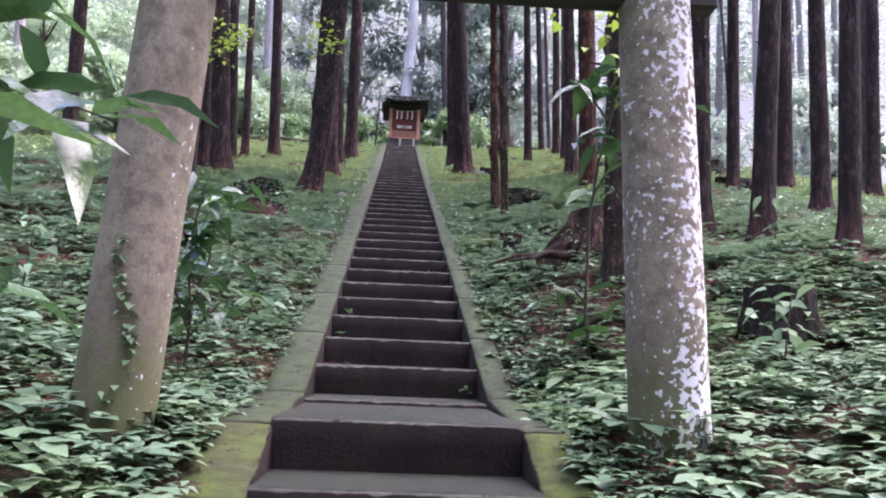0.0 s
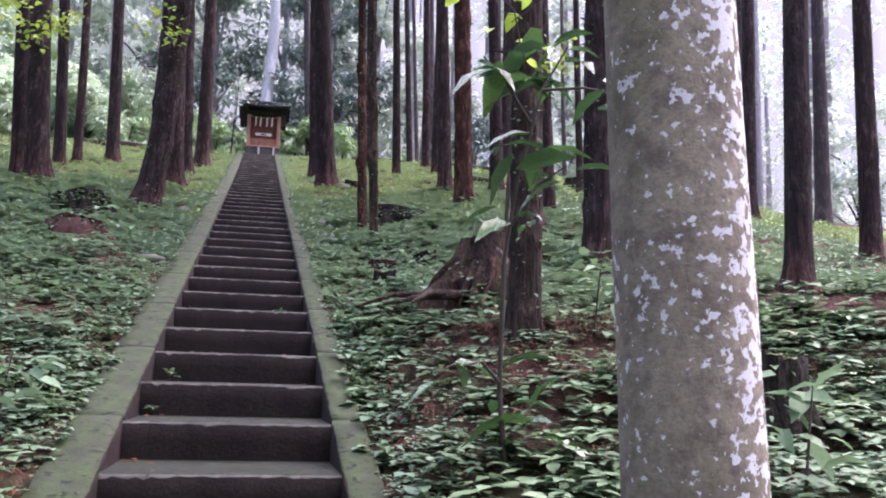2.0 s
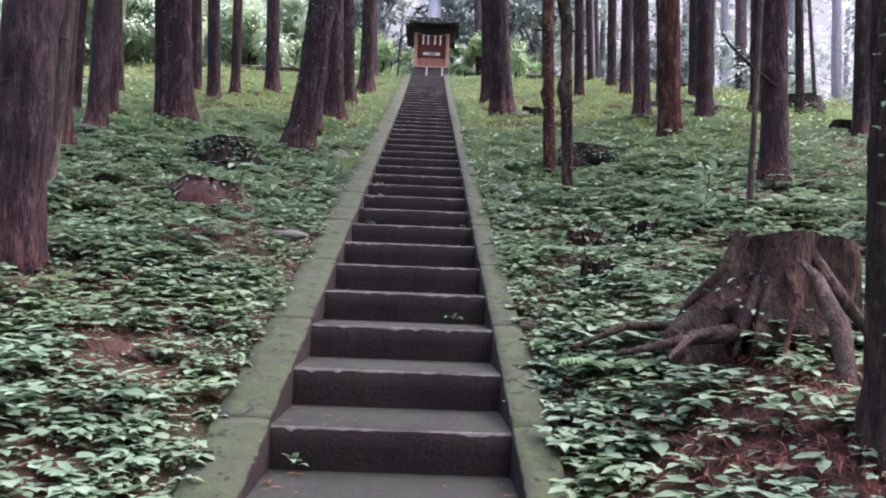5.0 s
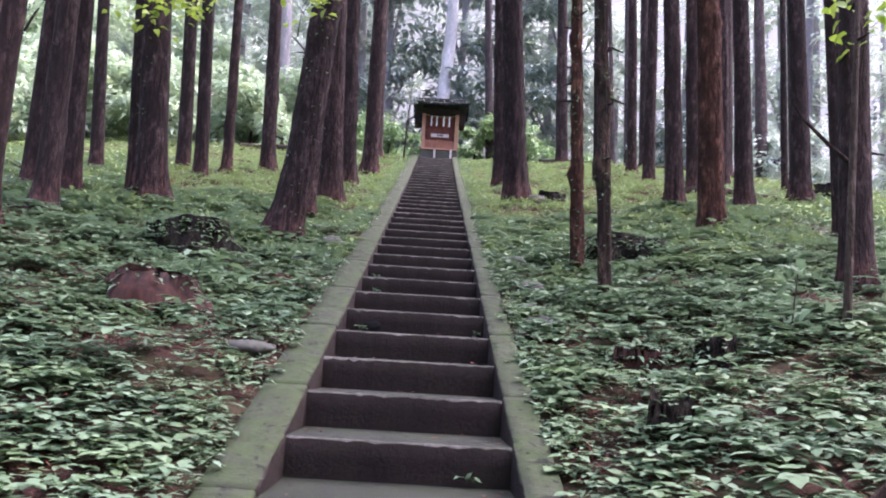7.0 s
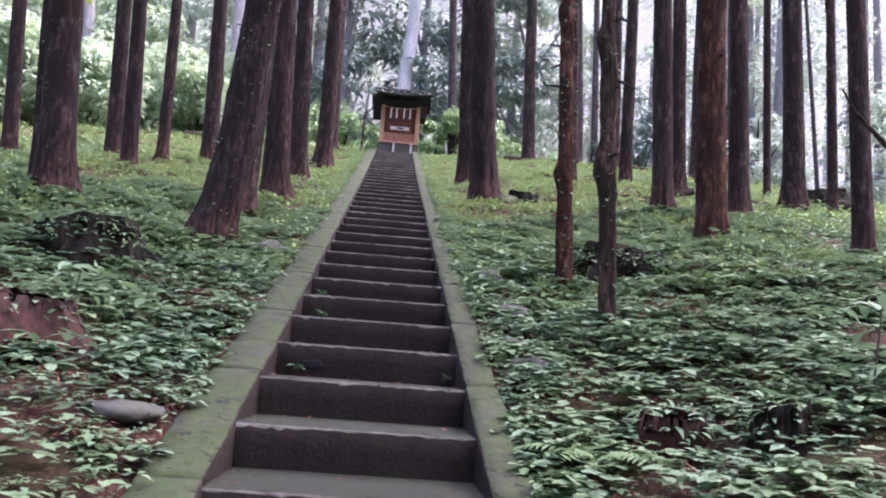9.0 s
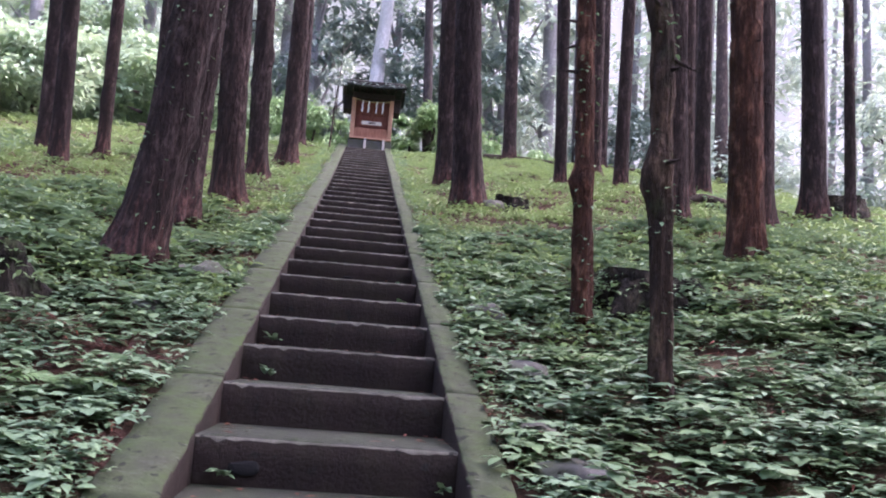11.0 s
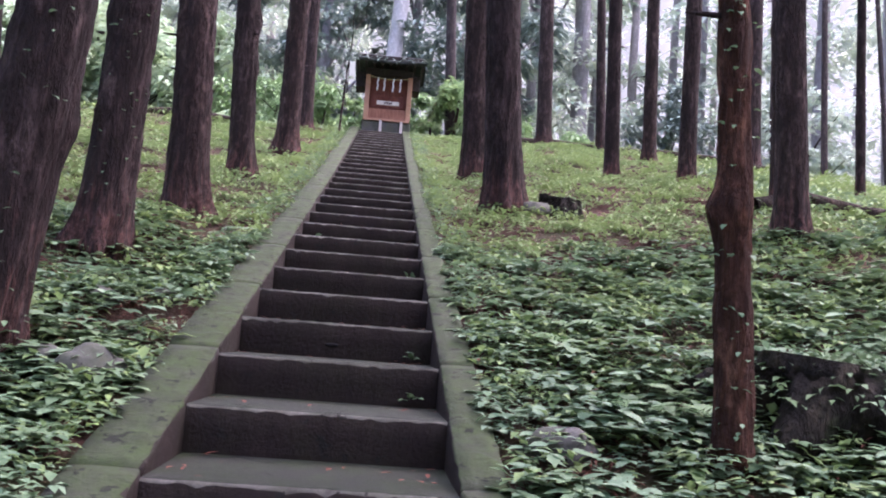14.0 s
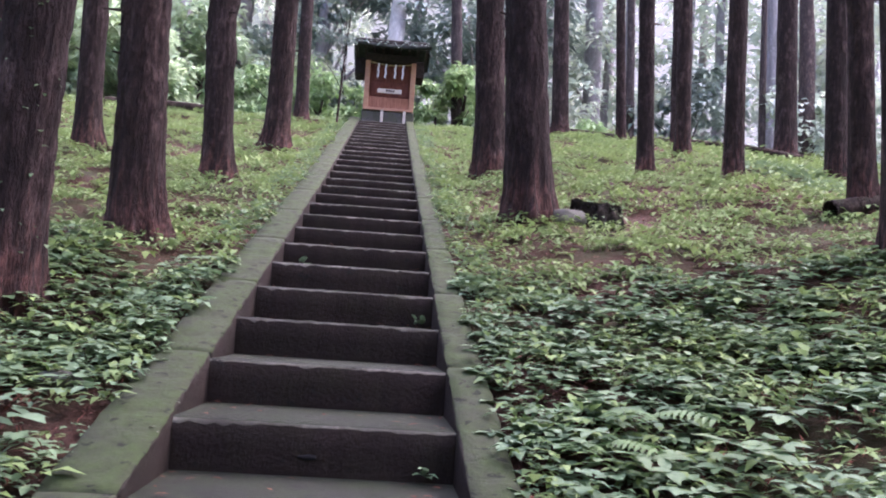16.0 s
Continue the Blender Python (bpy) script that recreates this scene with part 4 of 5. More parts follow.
for i in range(16):
    a = radians(180 + pr.uniform(-70, 70))
    d = pr.uniform(9, 26)
    x, y = d * math.sin(a), d * math.cos(a) - 4
    if abs(x) > 2:
        cedar(x, y, pr.uniform(-0.03, 0.03), pr.uniform(0.12, 0.2), M_BARK, "tall cedar at the foot of the slope", 16, stubs=0)

# ---------------------------------------------------------------- glowing backdrop all round, distance haze painted in
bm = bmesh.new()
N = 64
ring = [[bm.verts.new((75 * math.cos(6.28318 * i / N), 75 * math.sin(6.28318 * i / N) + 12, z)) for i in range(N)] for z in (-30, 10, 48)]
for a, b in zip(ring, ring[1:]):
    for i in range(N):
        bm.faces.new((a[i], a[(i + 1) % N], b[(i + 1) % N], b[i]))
k = Mat("haze_backdrop_glow", 1.0, 0.0)
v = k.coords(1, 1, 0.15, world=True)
# Haze and far wood are painted as emission colour, greener to the left.
painted_haze = k.ramp(k.noise(v, 0.22, 5, 0.6), (0.35, (0.62, 0.66, 0.66)), (0.55, (0.80, 0.83, 0.86)), (0.75, (0.95, 0.96, 1.0)))
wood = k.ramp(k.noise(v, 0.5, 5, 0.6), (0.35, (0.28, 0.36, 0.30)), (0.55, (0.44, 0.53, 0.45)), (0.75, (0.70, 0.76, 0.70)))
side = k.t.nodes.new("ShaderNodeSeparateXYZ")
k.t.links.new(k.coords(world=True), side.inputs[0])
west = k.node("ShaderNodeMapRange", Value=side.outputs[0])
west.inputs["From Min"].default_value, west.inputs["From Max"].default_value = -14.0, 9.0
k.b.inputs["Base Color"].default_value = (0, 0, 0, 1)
k.t.links.new(k.mix(west.outputs[0], wood, painted_haze), k.b.inputs["Emission Color"])
# The ring is no lamp, yet it glows and lights the wood.
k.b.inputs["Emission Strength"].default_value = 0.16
tagged(part("backdrop", bm, k.m), "glowing backdrop ring painted with pale haze and distant wood", "backdrop", kind="structure")


# ---------------------------------------------------------------- undergrowth
def value_noise(x, y, s, o):
    return 0.5 + 0.25 * (np.sin(x * s + o) * np.cos(y * s * 1.13 - o) + np.sin((x + y) * s * 0.71 + 2 * o) * np.cos((x - y) * s * 1.57 + o)) * 1.3


def scatter(x0, x1, y0, y1, per_m2, bare=0.3, o=1.0):
    n = int((x1 - x0) * (y1 - y0) * per_m2)
    x, y = RNG.uniform(x0, x1, n), RNG.uniform(y0, y1, n)
    p = value_noise(x, y, 2.1, o) * 0.65 + value_noise(x, y, 5.3, o + 2) * 0.35
    keep = RNG.random(n) < np.clip((p - bare) * 3.2, 0.06, 1) * np.where((np.hypot(x - 1.6, y - 1.7) < 0.75) | (np.hypot(x + 1.05, y - 5.0) < 0.35), 0.4, 1.0)
    x, y = x[keep], y[keep]
    return x, y


def cover(name, x, y, leaves, size, mat, label, height=0.12, aspect=0.55, flat=0.45, simple=True):
    """Low plants of several leaves each round a short stem."""
    n = len(x)
    hgt = height * RNG.uniform(0.35, 1.25, n)
    sc = RNG.uniform(0.65, 1.3, n)
    z = ground_z(x, y)
    i = np.repeat(np.arange(n), leaves)
    m = len(i)
    az = np.tile(np.arange(leaves) * 6.283 / leaves, n) + np.repeat(RNG.uniform(0, 6.28, n), leaves) + RNG.normal(0, 0.35, m)
    pit = RNG.normal(0.12, flat, m)
    up = hgt[i] * RNG.uniform(0.55, 1.0, m)
    out = size * 0.25 * sc[i]
    base = np.stack([x[i] + out * np.cos(az), y[i] + out * np.sin(az), z[i] + up], 1)
    L = size * sc[i] * RNG.uniform(0.7, 1.2, m)
    me = leaves_mesh(name, base, az, pit, L, L * aspect * RNG.uniform(0.8, 1.2, m), 0.3, 0.10, simple=simple)
    tagged(link(name, me, mat), label, "undergrowth", kind="stuff")


def stand(sides, y0, y1, xmax, per, bare, o):
    xs, ys = [], []
    for lo, hi in sides:
        x, y = scatter(lo, min(hi, xmax) if hi > 0 else hi, y0, y1, per, bare, o)
        xs.append(x)
        ys.append(y)
    x, y = np.concatenate(xs), np.concatenate(ys)
    ok = ~((np.abs(x) < 1.0) & (y > 27.2) & (y < 29.4))
    return x[ok], y[ok]


def trifoliate(name, x, y, fronds, size, mat, label, height=0.12, aspect=0.68, tilt=0.15):
    """Low plants whose stalks each carry three broad leaflets held out flat, one stalk above the other."""
    n = len(x)
    sc, hgt = RNG.uniform(0.6, 1.3, n), height * RNG.uniform(0.45, 1.3, n)
    z = ground_z(x, y)
    i = np.repeat(np.arange(n), fronds)
    m = len(i)
    turn = np.tile(np.arange(fronds) * 6.283 / fronds, n) + np.repeat(RNG.uniform(0, 6.28, n), fronds) + RNG.normal(0, 0.4, m)
    reach = size * sc[i] * RNG.uniform(0.25, 0.85, m)
    hub = np.stack([x[i] + reach * np.cos(turn), y[i] + reach * np.sin(turn), z[i] + hgt[i] * RNG.uniform(0.5, 1.0, m)], 1)
    j = np.repeat(np.arange(m), 3)
    az = turn[j] + np.tile([0.0, 1.15, -1.15], m) + RNG.normal(0, 0.15, 3 * m)
    L = size * sc[i][j] * np.tile([1.0, 0.82, 0.82], m) * RNG.uniform(0.85, 1.15, 3 * m)
    me = leaves_mesh(name, hub[j], az, RNG.normal(0.02, tilt, 3 * m), L, L * aspect * RNG.uniform(0.85, 1.15, 3 * m), 0.14, 0.045, RNG.normal(0, 0.12, 3 * m))
    tagged(link(name, me, mat), label, "undergrowth", kind="stuff")


BOTH = ((-4.6, -0.745), (0.675, 4.6))
x, y = stand(BOTH, -4.5, 13.5, 9, 140, 0.12, 1.0)
trifoliate("undergrowth_leaves", x, y, 3, 0.073, M_LEAF_COVER, "dense low green leafy undergrowth on the forest floor", 0.095)
x, y = stand(((-3.4, -0.74), (0.67, 3.4)), -4.5, 12.0, 9, 230, 0.14, 7.7)
cover("small_undergrowth", x, y, 4, 0.040, M_LEAF_COVER, "carpet of tiny green leaves between the larger plants", 0.05, 0.75, 0.2)
x, y = stand(((-1.0, -0.70), (0.65, 0.92)), -4.5, 27.0, 9, 110, 0.14, 0.4)
cover("kerbside_plants", x, y, 5, 0.055, M_LEAF_COVER, "small plants crowding against the kerbs", 0.10, 0.6, 0.25)
x, y = stand(((-3.6, -0.85), (0.78, 3.6)), -4.5, 11.0, 9, 22, 0.34, 2.3)
trifoliate("undergrowth_tall", x, y, 4, 0.095, M_LEAF_COVER, "taller broad-leaved undergrowth among the low plants", 0.16, 0.62)
x, y = stand(((-3.2, -0.85), (0.85, 3.2)), -4.5, 0.5, 9, 16, 0.25, 2.9)
trifoliate("broad_leaf_plants", x, y, 4, 0.12, M_LEAF_COVER, "broad three-part leaves at the foot of the stair", 0.17, 0.66)
x, y = stand(((-10.5, -4.6), (4.6, 10.5)), -1.0, 20.0, 20, 45, 0.18, 1.7)
cover("undergrowth_side", x, y, 6, 0.11, M_LEAF_COVER, "green leafy undergrowth further into the wood", 0.10, 0.6, 0.22)
x, y = stand(((-4.6, -0.74), (0.68, 4.6)), 9.0, 28.5, 9, 120, 0.16, 3.1)
cover("low_green_cover", x, y, 6, 0.075, M_LEAF_GRASS, "short fresh green plants covering the upper slope", 0.09, 0.45, 0.3)
x, y = stand(((-15.0, -4.6), (4.6, 15.0)), 12.0, 33.0, 20, 25, 0.12, 4.2)
cover("low_green_cover_side", x, y, 6, 0.12, M_LEAF_GRASS, "fresh green low plants under the far trees", 0.14, 0.5, 0.3)
# Plants past the crest get the leaf colour paled for haze.
x, y = stand(((-26.0, -0.8), (0.8, 26.0)), 28.0, 46.0, 40, 14, 0.1, 5.2)
cover("far_cover", x, y, 6, 0.26, M_LEAF_HILL_HAZE, "green ground plants beyond the crest", 0.3, 0.5)
x, y = stand(((-9.0, -0.75), (0.68, 9.0)), -4.5, 16.0, 9, 65, -0.2, 6.0)
cover("needle_litter", x, y, 2, 0.10, M_LITTER, "reddish fallen cedar needles and twigs", 0.03, 0.12, 0.15)
x, y = RNG.uniform(0.72, 2.7, 2600) * RNG.choice([-1, 1], 2600), RNG.uniform(-4.4, 13.0, 2600)
bare = value_noise(x, y, 2.1, 1.0) * 0.65 + value_noise(x, y, 5.3, 3.0) * 0.35 < 0.40
x, y = np.concatenate([x[bare], 1.65 + RNG.normal(0, 0.45, 280)]), np.concatenate([y[bare], 1.7 + RNG.normal(0, 0.5, 280)])
x, y = x[np.abs(x) > 0.72], y[np.abs(x) > 0.72]
cover("dead_cedar_sprays", x, y, 16, 0.10, M_LITTER, "rust-red dead cedar sprays heaped on the bare soil", 0.045, 0.055, 0.3)


x, y = stand(((-9.0, -0.75), (0.68, 9.0)), -9.5, -4.5, 9, 22, 0.2, 8.3)
cover("undergrowth_foot", x, y, 6, 0.10, M_LEAF_COVER, "leafy undergrowth at the foot of the slope", 0.14, 0.6, 0.25)


def fern(x, y, size, seed):
    r = np.random.default_rng(seed)
    B, A, P, L, W = [], [], [], [], []
    z = gz(x, y)
    for i in range(6):
        a = i * 1.047 + r.uniform(-0.3, 0.3)
        L0 = size * r.uniform(0.75, 1.1)
        for j in range(2, 13):
            t = j / 13
            p = (x + L0 * t * math.cos(a), y + L0 * t * math.sin(a), z + L0 * (0.75 * t - 0.62 * t * t))
            for s in (-1, 1):
                B.append(p)
                A.append(a + s * 1.2)
                P.append(-0.12)
                L.append(size * 0.36 * math.sin(math.pi * min(1, 0.2 + 0.8 * (1 - t))) * 0.9 + 0.01)
                W.append(size * 0.075)
    me = leaves_mesh("fern", np.array(B), np.array(A), np.array(P), np.array(L), np.array(W), 0.2, 0.05)
    tagged(link("fern", me, M_LEAF_FERN), "fresh green fern with arching fronds", "fern", "ferns beside the stair")


for i, (x, y, s) in enumerate(((1.25, 8.6, 0.34), (0.95, 5.6, 0.30), (-1.15, 7.6, 0.30), (1.45, 9.9, 0.36), (-1.9, 8.2, 0.36), (1.2, 11.2, 0.34), (2.6, 9.0, 0.4), (0.95, 10.9, 0.28), (1.0, 3.1, 0.30), (-2.6, 11.6, 0.34))):
    fern(x, y, s, 500 + i)


# ---------------------------------------------------------------- saplings and near shrubs
def shrub(name, stems, leaf_rows, label, leaf=(0.16, 0.055), radius=0.012, mat=None, seed=0, spread=0.08):
    """Bent stems with long glossy leaves near their tips. leaf_rows: x, y, z, count."""
    r = np.random.default_rng(seed)
    ob = tagged(empty(name, pose(*stems[0][0])), label, "shrub")
    o = np.array(stems[0][0])
    for i, st in enumerate(stems):
        r0 = radius if i == 0 else radius * 0.65
        link("stem" if i == 0 else "twig", tubes_mesh("stem", [tube([tuple(np.array(p) - o) for p in st], list(np.linspace(r0, r0 * 0.35, len(st))), 7, 0.1)]), M_STEM, ob)
    B, n = [], 0
    for x, y, z, c in leaf_rows:
        B.append(np.array([x, y, z]) - o + r.normal(0, spread, (c, 3)) * [1, 1, 0.6])
    B = np.concatenate(B)
    n = len(B)
    L = leaf[0] * r.uniform(0.65, 1.2, n)
    me = leaves_mesh("leaves", B, r.uniform(0, 6.28, n), r.normal(-0.05, 0.35, n), L, leaf[1] * L / leaf[0] * r.uniform(0.85, 1.2, n), 0.35, 0.15, r.normal(0, 0.4, n))
    link("leaves", me, mat or M_LEAF_BIG, ob)
    return ob


S0 = (1.13, 0.28, gz(1.13, 0.28) - 0.05)
shrub("sapling", [[S0, (1.09, 0.27, 0.55), (1.10, 0.27, 1.10), (1.15, 0.26, 1.45), (1.25, 0.25, 1.85), (1.36, 0.24, 2.05)], [(1.12, 0.26, 1.25), (1.22, 0.2, 1.42), (1.33, 0.15, 1.5)], [(1.2, 0.25, 1.7), (1.05, 0.15, 1.85), (0.95, 0.1, 1.92)], [(1.09, 0.27, 0.6), (0.98, 0.15, 0.68), (0.90, 0.1, 0.66)], [(1.25, 0.25, 1.85), (1.42, 0.2, 1.86), (1.62, 0.15, 1.82)]],
      [(1.22, 0.24, 1.88, 7), (1.34, 0.22, 2.05, 7), (1.0, 0.12, 1.9, 6), (1.58, 0.16, 1.82, 8), (1.18, 0.2, 0.48, 6), (1.30, 0.16, 1.48, 5), (1.16, 0.25, 1.55, 5), (1.12, 0.26, 1.3, 4), (0.93, 0.1, 0.66, 4), (1.1, 0.25, 0.35, 5)],
      "young sapling with long glossy green leaves beside the stair", (0.24, 0.085), 0.013, seed=31, spread=0.08)
z0 = gz(-1.08, -0.3)
shrub("shrub", [[(-1.10, -0.3, z0 - 0.05), (-1.08, -0.3, 0.4), (-1.12, -0.28, 0.75), (-1.05, -0.3, 1.1)], [(-1.08, -0.3, 0.45), (-1.0, -0.32, 0.7), (-0.98, -0.34, 0.92)], [(-1.10, -0.3, 0.35), (-1.22, -0.25, 0.65), (-1.26, -0.22, 0.9)], [(-1.08, -0.3, 0.3), (-0.98, -0.2, 0.45), (-0.94, -0.2, 0.5)]],
      [(-1.05, -0.3, 1.08, 18), (-1.0, -0.33, 0.9, 20), (-1.25, -0.23, 0.88, 20), (-1.12, -0.3, 0.75, 20), (-1.02, -0.3, 0.6, 18), (-1.12, -0.3, 0.42, 18), (-0.98, -0.2, 0.45, 10)],
      "leafy shrub growing behind the gate pillar", (0.15, 0.06), 0.011, seed=32, spread=0.075)
z0 = gz(-1.15, -3.4)
shrub("shrub", [[(-1.15, -3.4, z0 - 0.05), (-1.08, -3.43, -0.2), (-0.97, -3.48, 0.3), (-0.84, -3.54, 0.66), (-0.72, -3.58, 0.80)], [(-0.98, -3.5, 0.2), (-0.90, -3.8, 0.34), (-0.64, -4.05, 0.38)], [(-0.88, -3.53, 0.55), (-0.72, -3.48, 0.66), (-0.58, -3.45, 0.62)], [(-0.90, -3.53, 0.45), (-1.02, -3.6, 0.7), (-1.0, -3.62, 0.86)]],
      [(-0.74, -3.58, 0.78, 11), (-0.62, -3.46, 0.66, 8), (-0.80, -3.53, 0.62, 9), (-0.84, -4.05, 0.34, 9), (-0.66, -4.06, 0.44, 6), (-0.63, -4.05, 0.26, 6), (-0.95, -3.62, 0.82, 7), (-1.05, -3.6, 0.25, 6)],
      "bright green leafy branch overhanging the foot of the stair", (0.24, 0.075), 0.009, seed=36, spread=0.06)
for i, (x, y, h) in enumerate(((-1.9, 2.4, 0.5), (2.0, 1.6, 0.45), (-2.3, 0.6, 0.5), (1.9, -0.6, 0.45), (-1.0, 1.0, 0.35), (3.2, 2.6, 0.5), (-1.5, 6.6, 0.4), (2.3, 6.0, 0.45))):
    z0 = gz(x, y)
    shrub("low_shrub", [[(x, y, z0 - 0.03), (x + 0.03, y, z0 + h * 0.6), (x + 0.05, y, z0 + h)]], [(x + 0.03, y, z0 + h * 0.9, 10), (x, y, z0 + h * 0.55, 8)], "low broad-leaved shrub in the undergrowth", (0.14, 0.065), 0.007, M_LEAF_COVER, 600 + i, 0.09)

# twig sprays of yellow-green leaves on some trunks
for i, (x, y, up, dx, c) in enumerate(((-3.08, 10.65, 2.0, -0.1, 40), (-3.57, 11.61, 2.2, 0.3, 40), (-3.56, 9.0, 2.2, 0.3, 34), (-3.72, 15.15, 2.6, -0.2, 36), (-1.52, 10.1, 2.35, 0.1, 30), (3.50, 7.70, 2.0, -0.1, 40), (1.58, 1.58, 1.7, -0.2, 16), (-4.06, 10.8, 2.5, 0.2, 36), (-4.5, 10.75, 2.5, 0.3, 36))):
    z0 = gz(x, y) + up
    shrub("leafy_twig", [[(x + dx * 0.3, y - 0.15, z0 - 0.2), (x + dx, y - 0.4, z0 + 0.05), (x + dx * 2.5, y - 0.7, z0 + 0.1)], [(x + dx, y - 0.35, z0), (x + dx * 0.5 + 0.3, y - 0.6, z0 + 0.3)]],
          [(x + dx, y - 0.45, z0 + 0.05, c // 2), (x + dx * 1.8, y - 0.6, z0 + 0.08, c // 2), (x + dx * 0.5 + 0.2, y - 0.55, z0 + 0.25, c // 2)], "spray of yellow-green leaves sprouting from a cedar trunk", (0.11, 0.075), 0.006, M_LEAF_YELLOW, 700 + i, 0.16)
z0 = gz(3.50, 7.70)
link_branch = tubes_mesh("dead_branch", [tube([(3.46, 7.60, z0 + 0.95), (3.2, 7.5, z0 + 1.10), (2.95, 7.45, z0 + 1.30), (2.85, 7.4, z0 + 1.42)], [0.025, 0.018, 0.012, 0.006], 7, 0.2)])
tagged(link("dead_branch", link_branch, M_BARK), "bare dead branch sticking out from a cedar", "branch")


# ---------------------------------------------------------------- stumps, roots, logs and stones
def stump(x, y, r, h, seed, label, tilt=0, mat=None, plants=60, flare=0.55, jag=0.06):
    sides, v = 48, []
    zs = [-0.2, -0.02, 0.05, 0.14, h * 0.55, h * 0.85, h]
    for i, z in enumerate(zs):
        for j in range(sides):
            a = 6.2832 * j / sides
            p = Vector((math.cos(a) * 2.2 + seed, math.sin(a) * 2.2, z * 2))
            rr = r * (1 + flare * math.exp(-max(z, 0) / (0.12 + 0.1 * (flare > 1))) * max(0, noise.noise(p) + 0.45) + 0.18 * noise.noise(p * 2.3) + 0.12 * noise.noise(p * 5.1))
            top = jag * noise.noise(p * 0.45) + 0.02 * noise.noise(p * 1.3) if i >= 5 else 0
            v.append((rr * math.cos(a), rr * math.sin(a), z + top))
    n = len(zs)
    f = [(i * sides + j, i * sides + (j + 1) % sides, (i + 1) * sides + (j + 1) % sides, (i + 1) * sides + j) for i in range(n - 1) for j in range(sides)]
    ob = tagged(empty("tree_stump", pose(x, y, gz(x, y), tilt, 0, 0)), label, "stump")
    link("bark", mesh_of("bark", v, f, True), mat or M_STUMP, ob)
    tv = [(r * 0.97 * (1 + 0.12 * noise.noise(Vector((math.cos(6.2832 * j / sides) * 3 + seed, math.sin(6.2832 * j / sides) * 3, 1)))) * q * math.cos(6.2832 * j / sides), r * 0.97 * q * math.sin(6.2832 * j / sides), h - 0.03 - 0.05 * (1 - q) + 0.06 * noise.noise(Vector((q * 4 * math.cos(6.2832 * j / sides), q * 4 * math.sin(6.2832 * j / sides), seed)))) for q in (0.02, 0.3, 0.6, 0.85, 1.0) for j in range(sides)]
    tf = [(i * sides + j, i * sides + (j + 1) % sides, (i + 1) * sides + (j + 1) % sides, (i + 1) * sides + j) for i in range(4) for j in range(sides)]
    link("cut_top", mesh_of("cut_top", tv, tf, True), M_CUT, ob, "rotten reddish cut face")
    if plants:
        q = np.random.default_rng(int(seed * 10))
        a, d = q.uniform(0, 6.28, plants), r * 1.45 * np.sqrt(q.uniform(0, 1, plants))
        base = np.stack([d * np.cos(a), d * np.sin(a), h * np.clip(1.2 - (d / (r * 1.3)) ** 3, 0.1, 1) + q.uniform(-0.01, 0.05, plants)], 1)
        L = q.uniform(0.035, 0.085, plants)
        link("plant_cover", leaves_mesh("plant_cover", base, a + q.normal(0, 0.9, plants), q.normal(0.1, 0.3, plants), L, L * q.uniform(0.35, 0.6, plants)), M_LEAF_COVER, ob, "small green plants growing over the stump")["kind"] = "stuff"
    return ob


stump(-1.75, 6.58, 0.27, 0.19, 2.0, "old cut cedar stump with rotten red wood", -6, M_CUT, 150, 0.9, 0.14)
stump(-2.12, 8.75, 0.32, 0.20, 5.0, "low mossy stump overgrown with plants", 0, None, 520)
stump(2.28, 0.32, 0.19, 0.27, 7.0, "dark old stump among the undergrowth")
stump(2.10, 9.95, 0.33, 0.18, 9.0, "broad mossy stump overgrown with ferns", 0, None, 760, 0.9)
stump(1.80, 2.95, 0.25, 0.44, 12.0, "broad grey-topped old stump with flaring mossy roots", 3, M_ROOTWOOD, 40, 1.5)
stump(1.19, 4.5, 0.085, 0.15, 14.0, "small dark broken stump", 0, None, 5, 0.6, 0.12)
stump(1.35, 5.9, 0.12, 0.12, 17.0, "small broken red-brown stump beside the stair", 8, M_CUT)
stump(1.75, 5.7, 0.10, 0.15, 19.0, "small mossy stump beside the stair")
stump(2.05, 15.7, 0.20, 0.16, 23.0, "dark low stump on the upper slope")
stump(6.6, 12.6, 0.35, 0.25, 25.0, "dark low stump among the far trees")
stump(7.9, 18.0, 0.40, 0.30, 27.0, "dark low stump among the far trees")


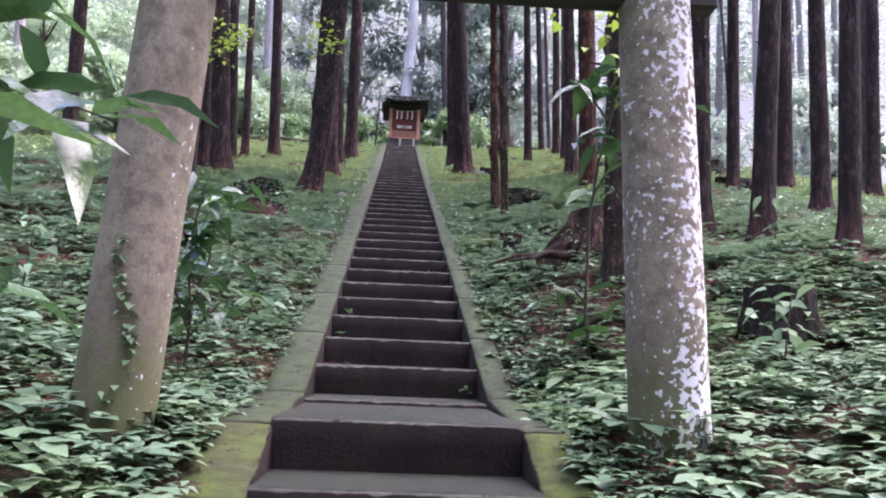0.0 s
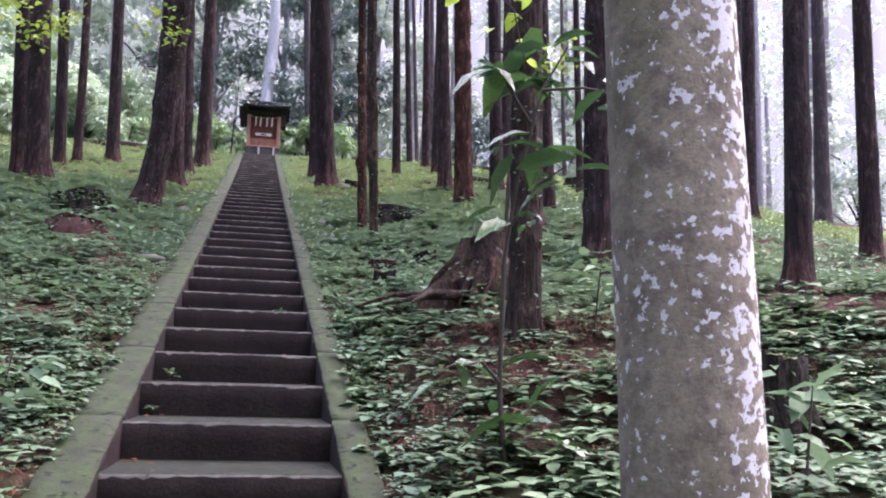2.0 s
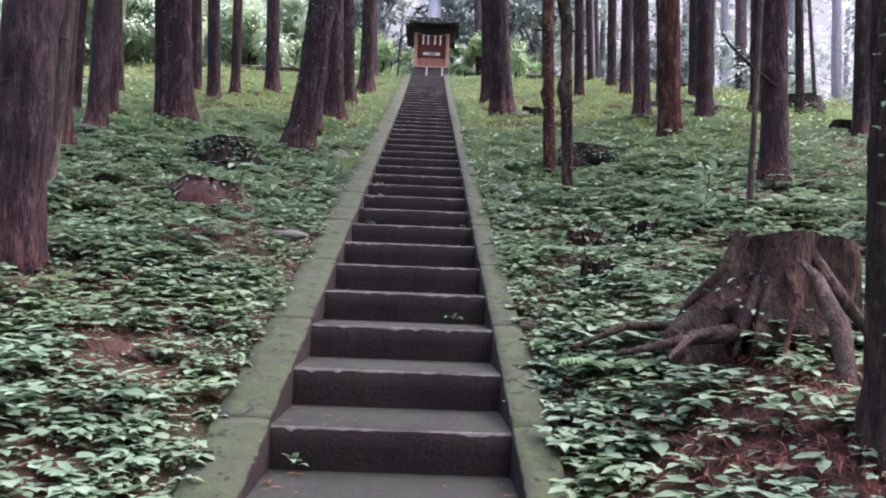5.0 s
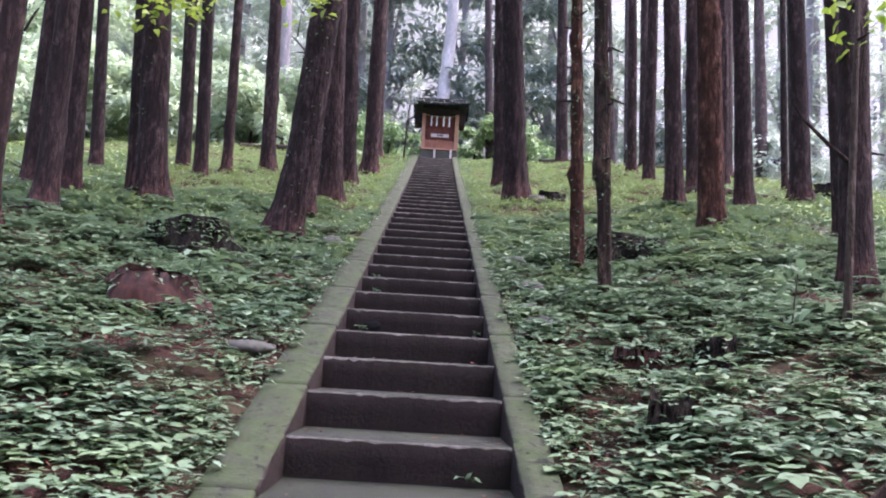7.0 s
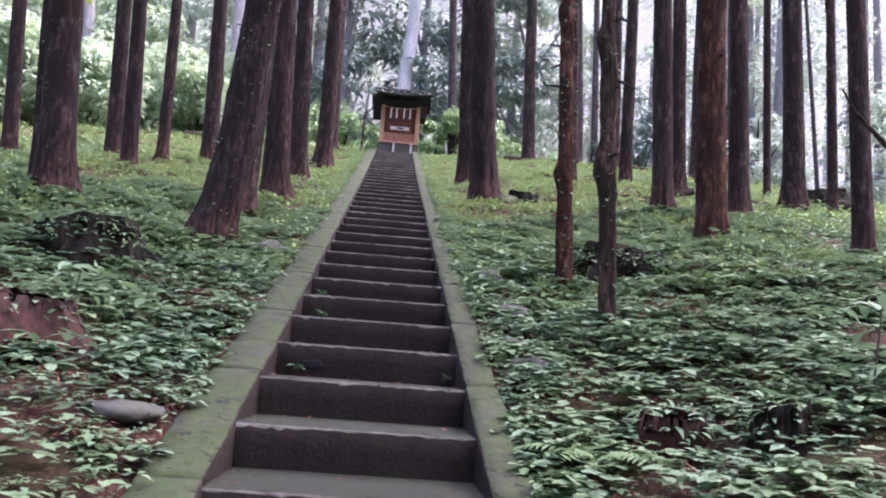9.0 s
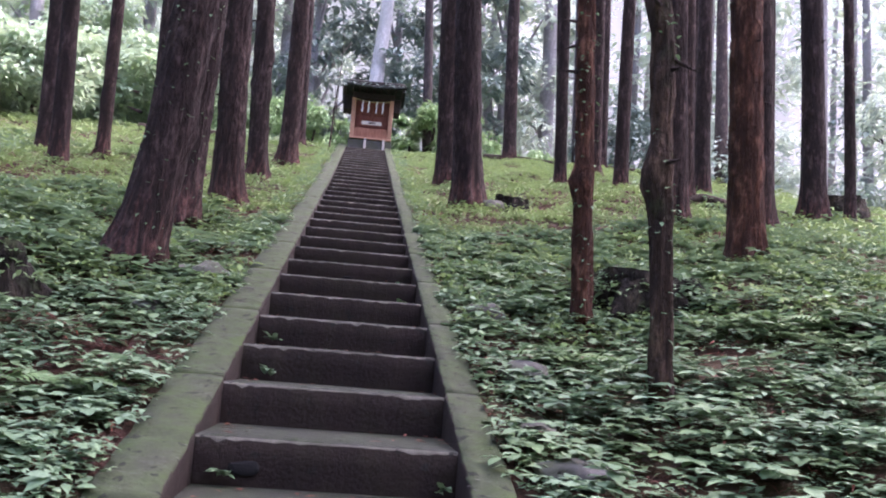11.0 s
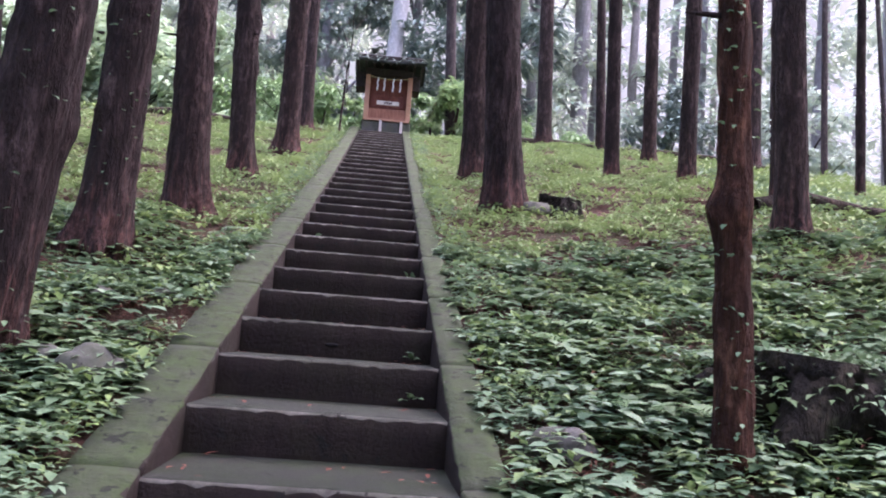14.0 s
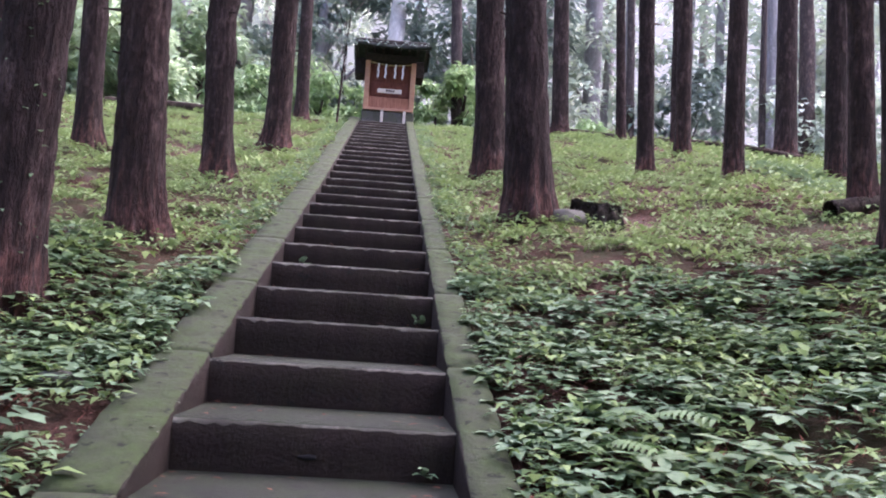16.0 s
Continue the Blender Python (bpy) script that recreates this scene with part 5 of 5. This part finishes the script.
def root_mass(x, y, seed, label):
    rr = random.Random(seed)
    ob = tagged(empty("uprooted_roots", pose(x, y, gz(x, y))), label, "roots")
    for i in range(22):
        a = rr.uniform(0, 6.28)
        L = rr.uniform(0.25, 0.6) if i % 3 else rr.uniform(0.7, 1.05)
        h = rr.uniform(0.12, 0.42) if i % 3 else rr.uniform(0.03, 0.09)
        k = rr.uniform(-0.5, 0.5)
        pts = [(0.08 * math.cos(a), 0.08 * math.sin(a), h), (L * 0.35 * math.cos(a + k), L * 0.35 * math.sin(a + k), h * rr.uniform(0.85, 1.15)), (L * 0.7 * math.cos(a + k * 0.5), L * 0.7 * math.sin(a + k * 0.5), h * rr.uniform(0.3, 0.7)), (L * math.cos(a), L * math.sin(a), -0.05)]
        t0 = rr.uniform(0.02, 0.045)
        link("root", tubes_mesh("root", [tube(pts, [t0, t0 * 0.85, t0 * 0.6, t0 * 0.25], 8, 0.5, seed + i)]), M_BARK_RED if i % 3 == 1 else M_ROOTWOOD, ob)
    bm = bmesh.new()
    bmesh.ops.create_icosphere(bm, subdivisions=4, radius=0.18)
    for v in bm.verts:
        q = 1 + 0.45 * noise.noise(v.co * 6 + Vector((seed, 0, 0))) + 0.25 * noise.noise(v.co * 17)
        v.co = Vector((v.co.x * q * 1.1, v.co.y * q, max(-0.15, v.co.z * q * 0.8 + 0.08)))
    part("soil", bm, M_SOIL, ob, "clod of red-brown soil", True)
    q = np.random.default_rng(seed)
    n = 46
    a, d = q.uniform(0, 6.28, n), q.uniform(0.1, 0.45, n)
    base = np.stack([d * np.cos(a), d * np.sin(a), 0.38 - 0.7 * d + q.uniform(-0.02, 0.06, n)], 1)
    L = q.uniform(0.03, 0.06, n)
    link("plant_cover", leaves_mesh("plant_cover", base, a, q.normal(0.1, 0.3, n), L, L * 0.5), M_LEAF_COVER, ob)["kind"] = "stuff"


root_mass(1.62, 2.85, 3, "upturned root mass with red-brown soil beside the stair")
tagged(link("broken_trunk_splinter", tubes_mesh("broken_trunk_splinter", [tube([(1.66, 2.05, gz(1.66, 2.05) - 0.03), (1.685, 2.2, gz(1.685, 2.2) + 0.20), (1.67, 2.36, gz(1.67, 2.36) + 0.36), (1.65, 2.48, 1.49)], [0.034, 0.036, 0.026, 0.010], 8, 0.5)]), M_BARK_TAN), "pale splintered branch leaning on the roots", "branch")


def stone(x, y, sx, sy, sz, seed):
    bm = bmesh.new()
    bmesh.ops.create_icosphere(bm, subdivisions=3, radius=1)
    for v in bm.verts:
        q = 1 + 0.3 * noise.noise(v.co * 1.6 + Vector((seed, 3, 0))) + 0.08 * noise.noise(v.co * 6)
        v.co = Vector((v.co.x * q * sx, v.co.y * q * sy, v.co.z * q * sz))
    ob = part("field_stone", bm, M_STONE, None, "", True)
    ob.location = (x, y, gz(x, y) + sz * 0.35)
    tagged(ob, "rough grey stone half sunk beside the kerb", "stone", "stones beside the stair")


for i, s in enumerate(((-0.92, 5.68, 0.16, 0.11, 0.05), (0.92, 6.95, 0.15, 0.12, 0.06), (0.86, 7.4, 0.10, 0.09, 0.05), (0.90, 9.5, 0.13, 0.11, 0.08), (0.95, 8.2, 0.14, 0.10, 0.08), (-0.95, 9.95, 0.14, 0.11, 0.10), (-1.2, 10.1, 0.09, 0.08, 0.06), (1.75, 15.5, 0.18, 0.13, 0.09), (-1.25, 11.1, 0.09, 0.07, 0.06), (-0.98, 11.25, 0.11, 0.08, 0.05), (-1.1, 8.9, 0.10, 0.07, 0.05), (-1.3, 29.2, 0.45, 0.3, 0.25), (-2.2, 29.0, 0.4, 0.3, 0.2), (1.3, 28.9, 0.35, 0.3, 0.18), (2.1, 28.8, 0.3, 0.25, 0.15))):
    stone(*s, i * 3.7)


def log(points, r, label):
    n = len(points)
    ob = link("fallen_log", tubes_mesh("fallen_log", [tube(points, [r * (1 - 0.25 * i / (n - 1)) for i in range(n)], 12, 0.2, 2)]), M_BARK_MOSS)
    tagged(ob, label, "log")


log([(x, 26.5 - 0.45 * max(0, x - 3.5), gz(x, 26.5 - 0.45 * max(0, x - 3.5)) + 0.09) for x in (3.0, 4.0, 5.0, 6.0, 7.0, 8.0)], 0.10, "mossy fallen log lying along the crest")
log([(x, 26.0 - 0.1 * x, gz(x, 26.0 - 0.1 * x) + 0.10) for x in (-5.6, -4.6, -3.8, -3.0)], 0.11, "dark fallen log on the upper slope")
log([(x, 15.3 + 0.2 * (x - 4), gz(x, 15.3 + 0.2 * (x - 4)) + 0.08) for x in (4.0, 4.6, 5.2, 5.9)], 0.10, "mossy fallen log among the far trees")
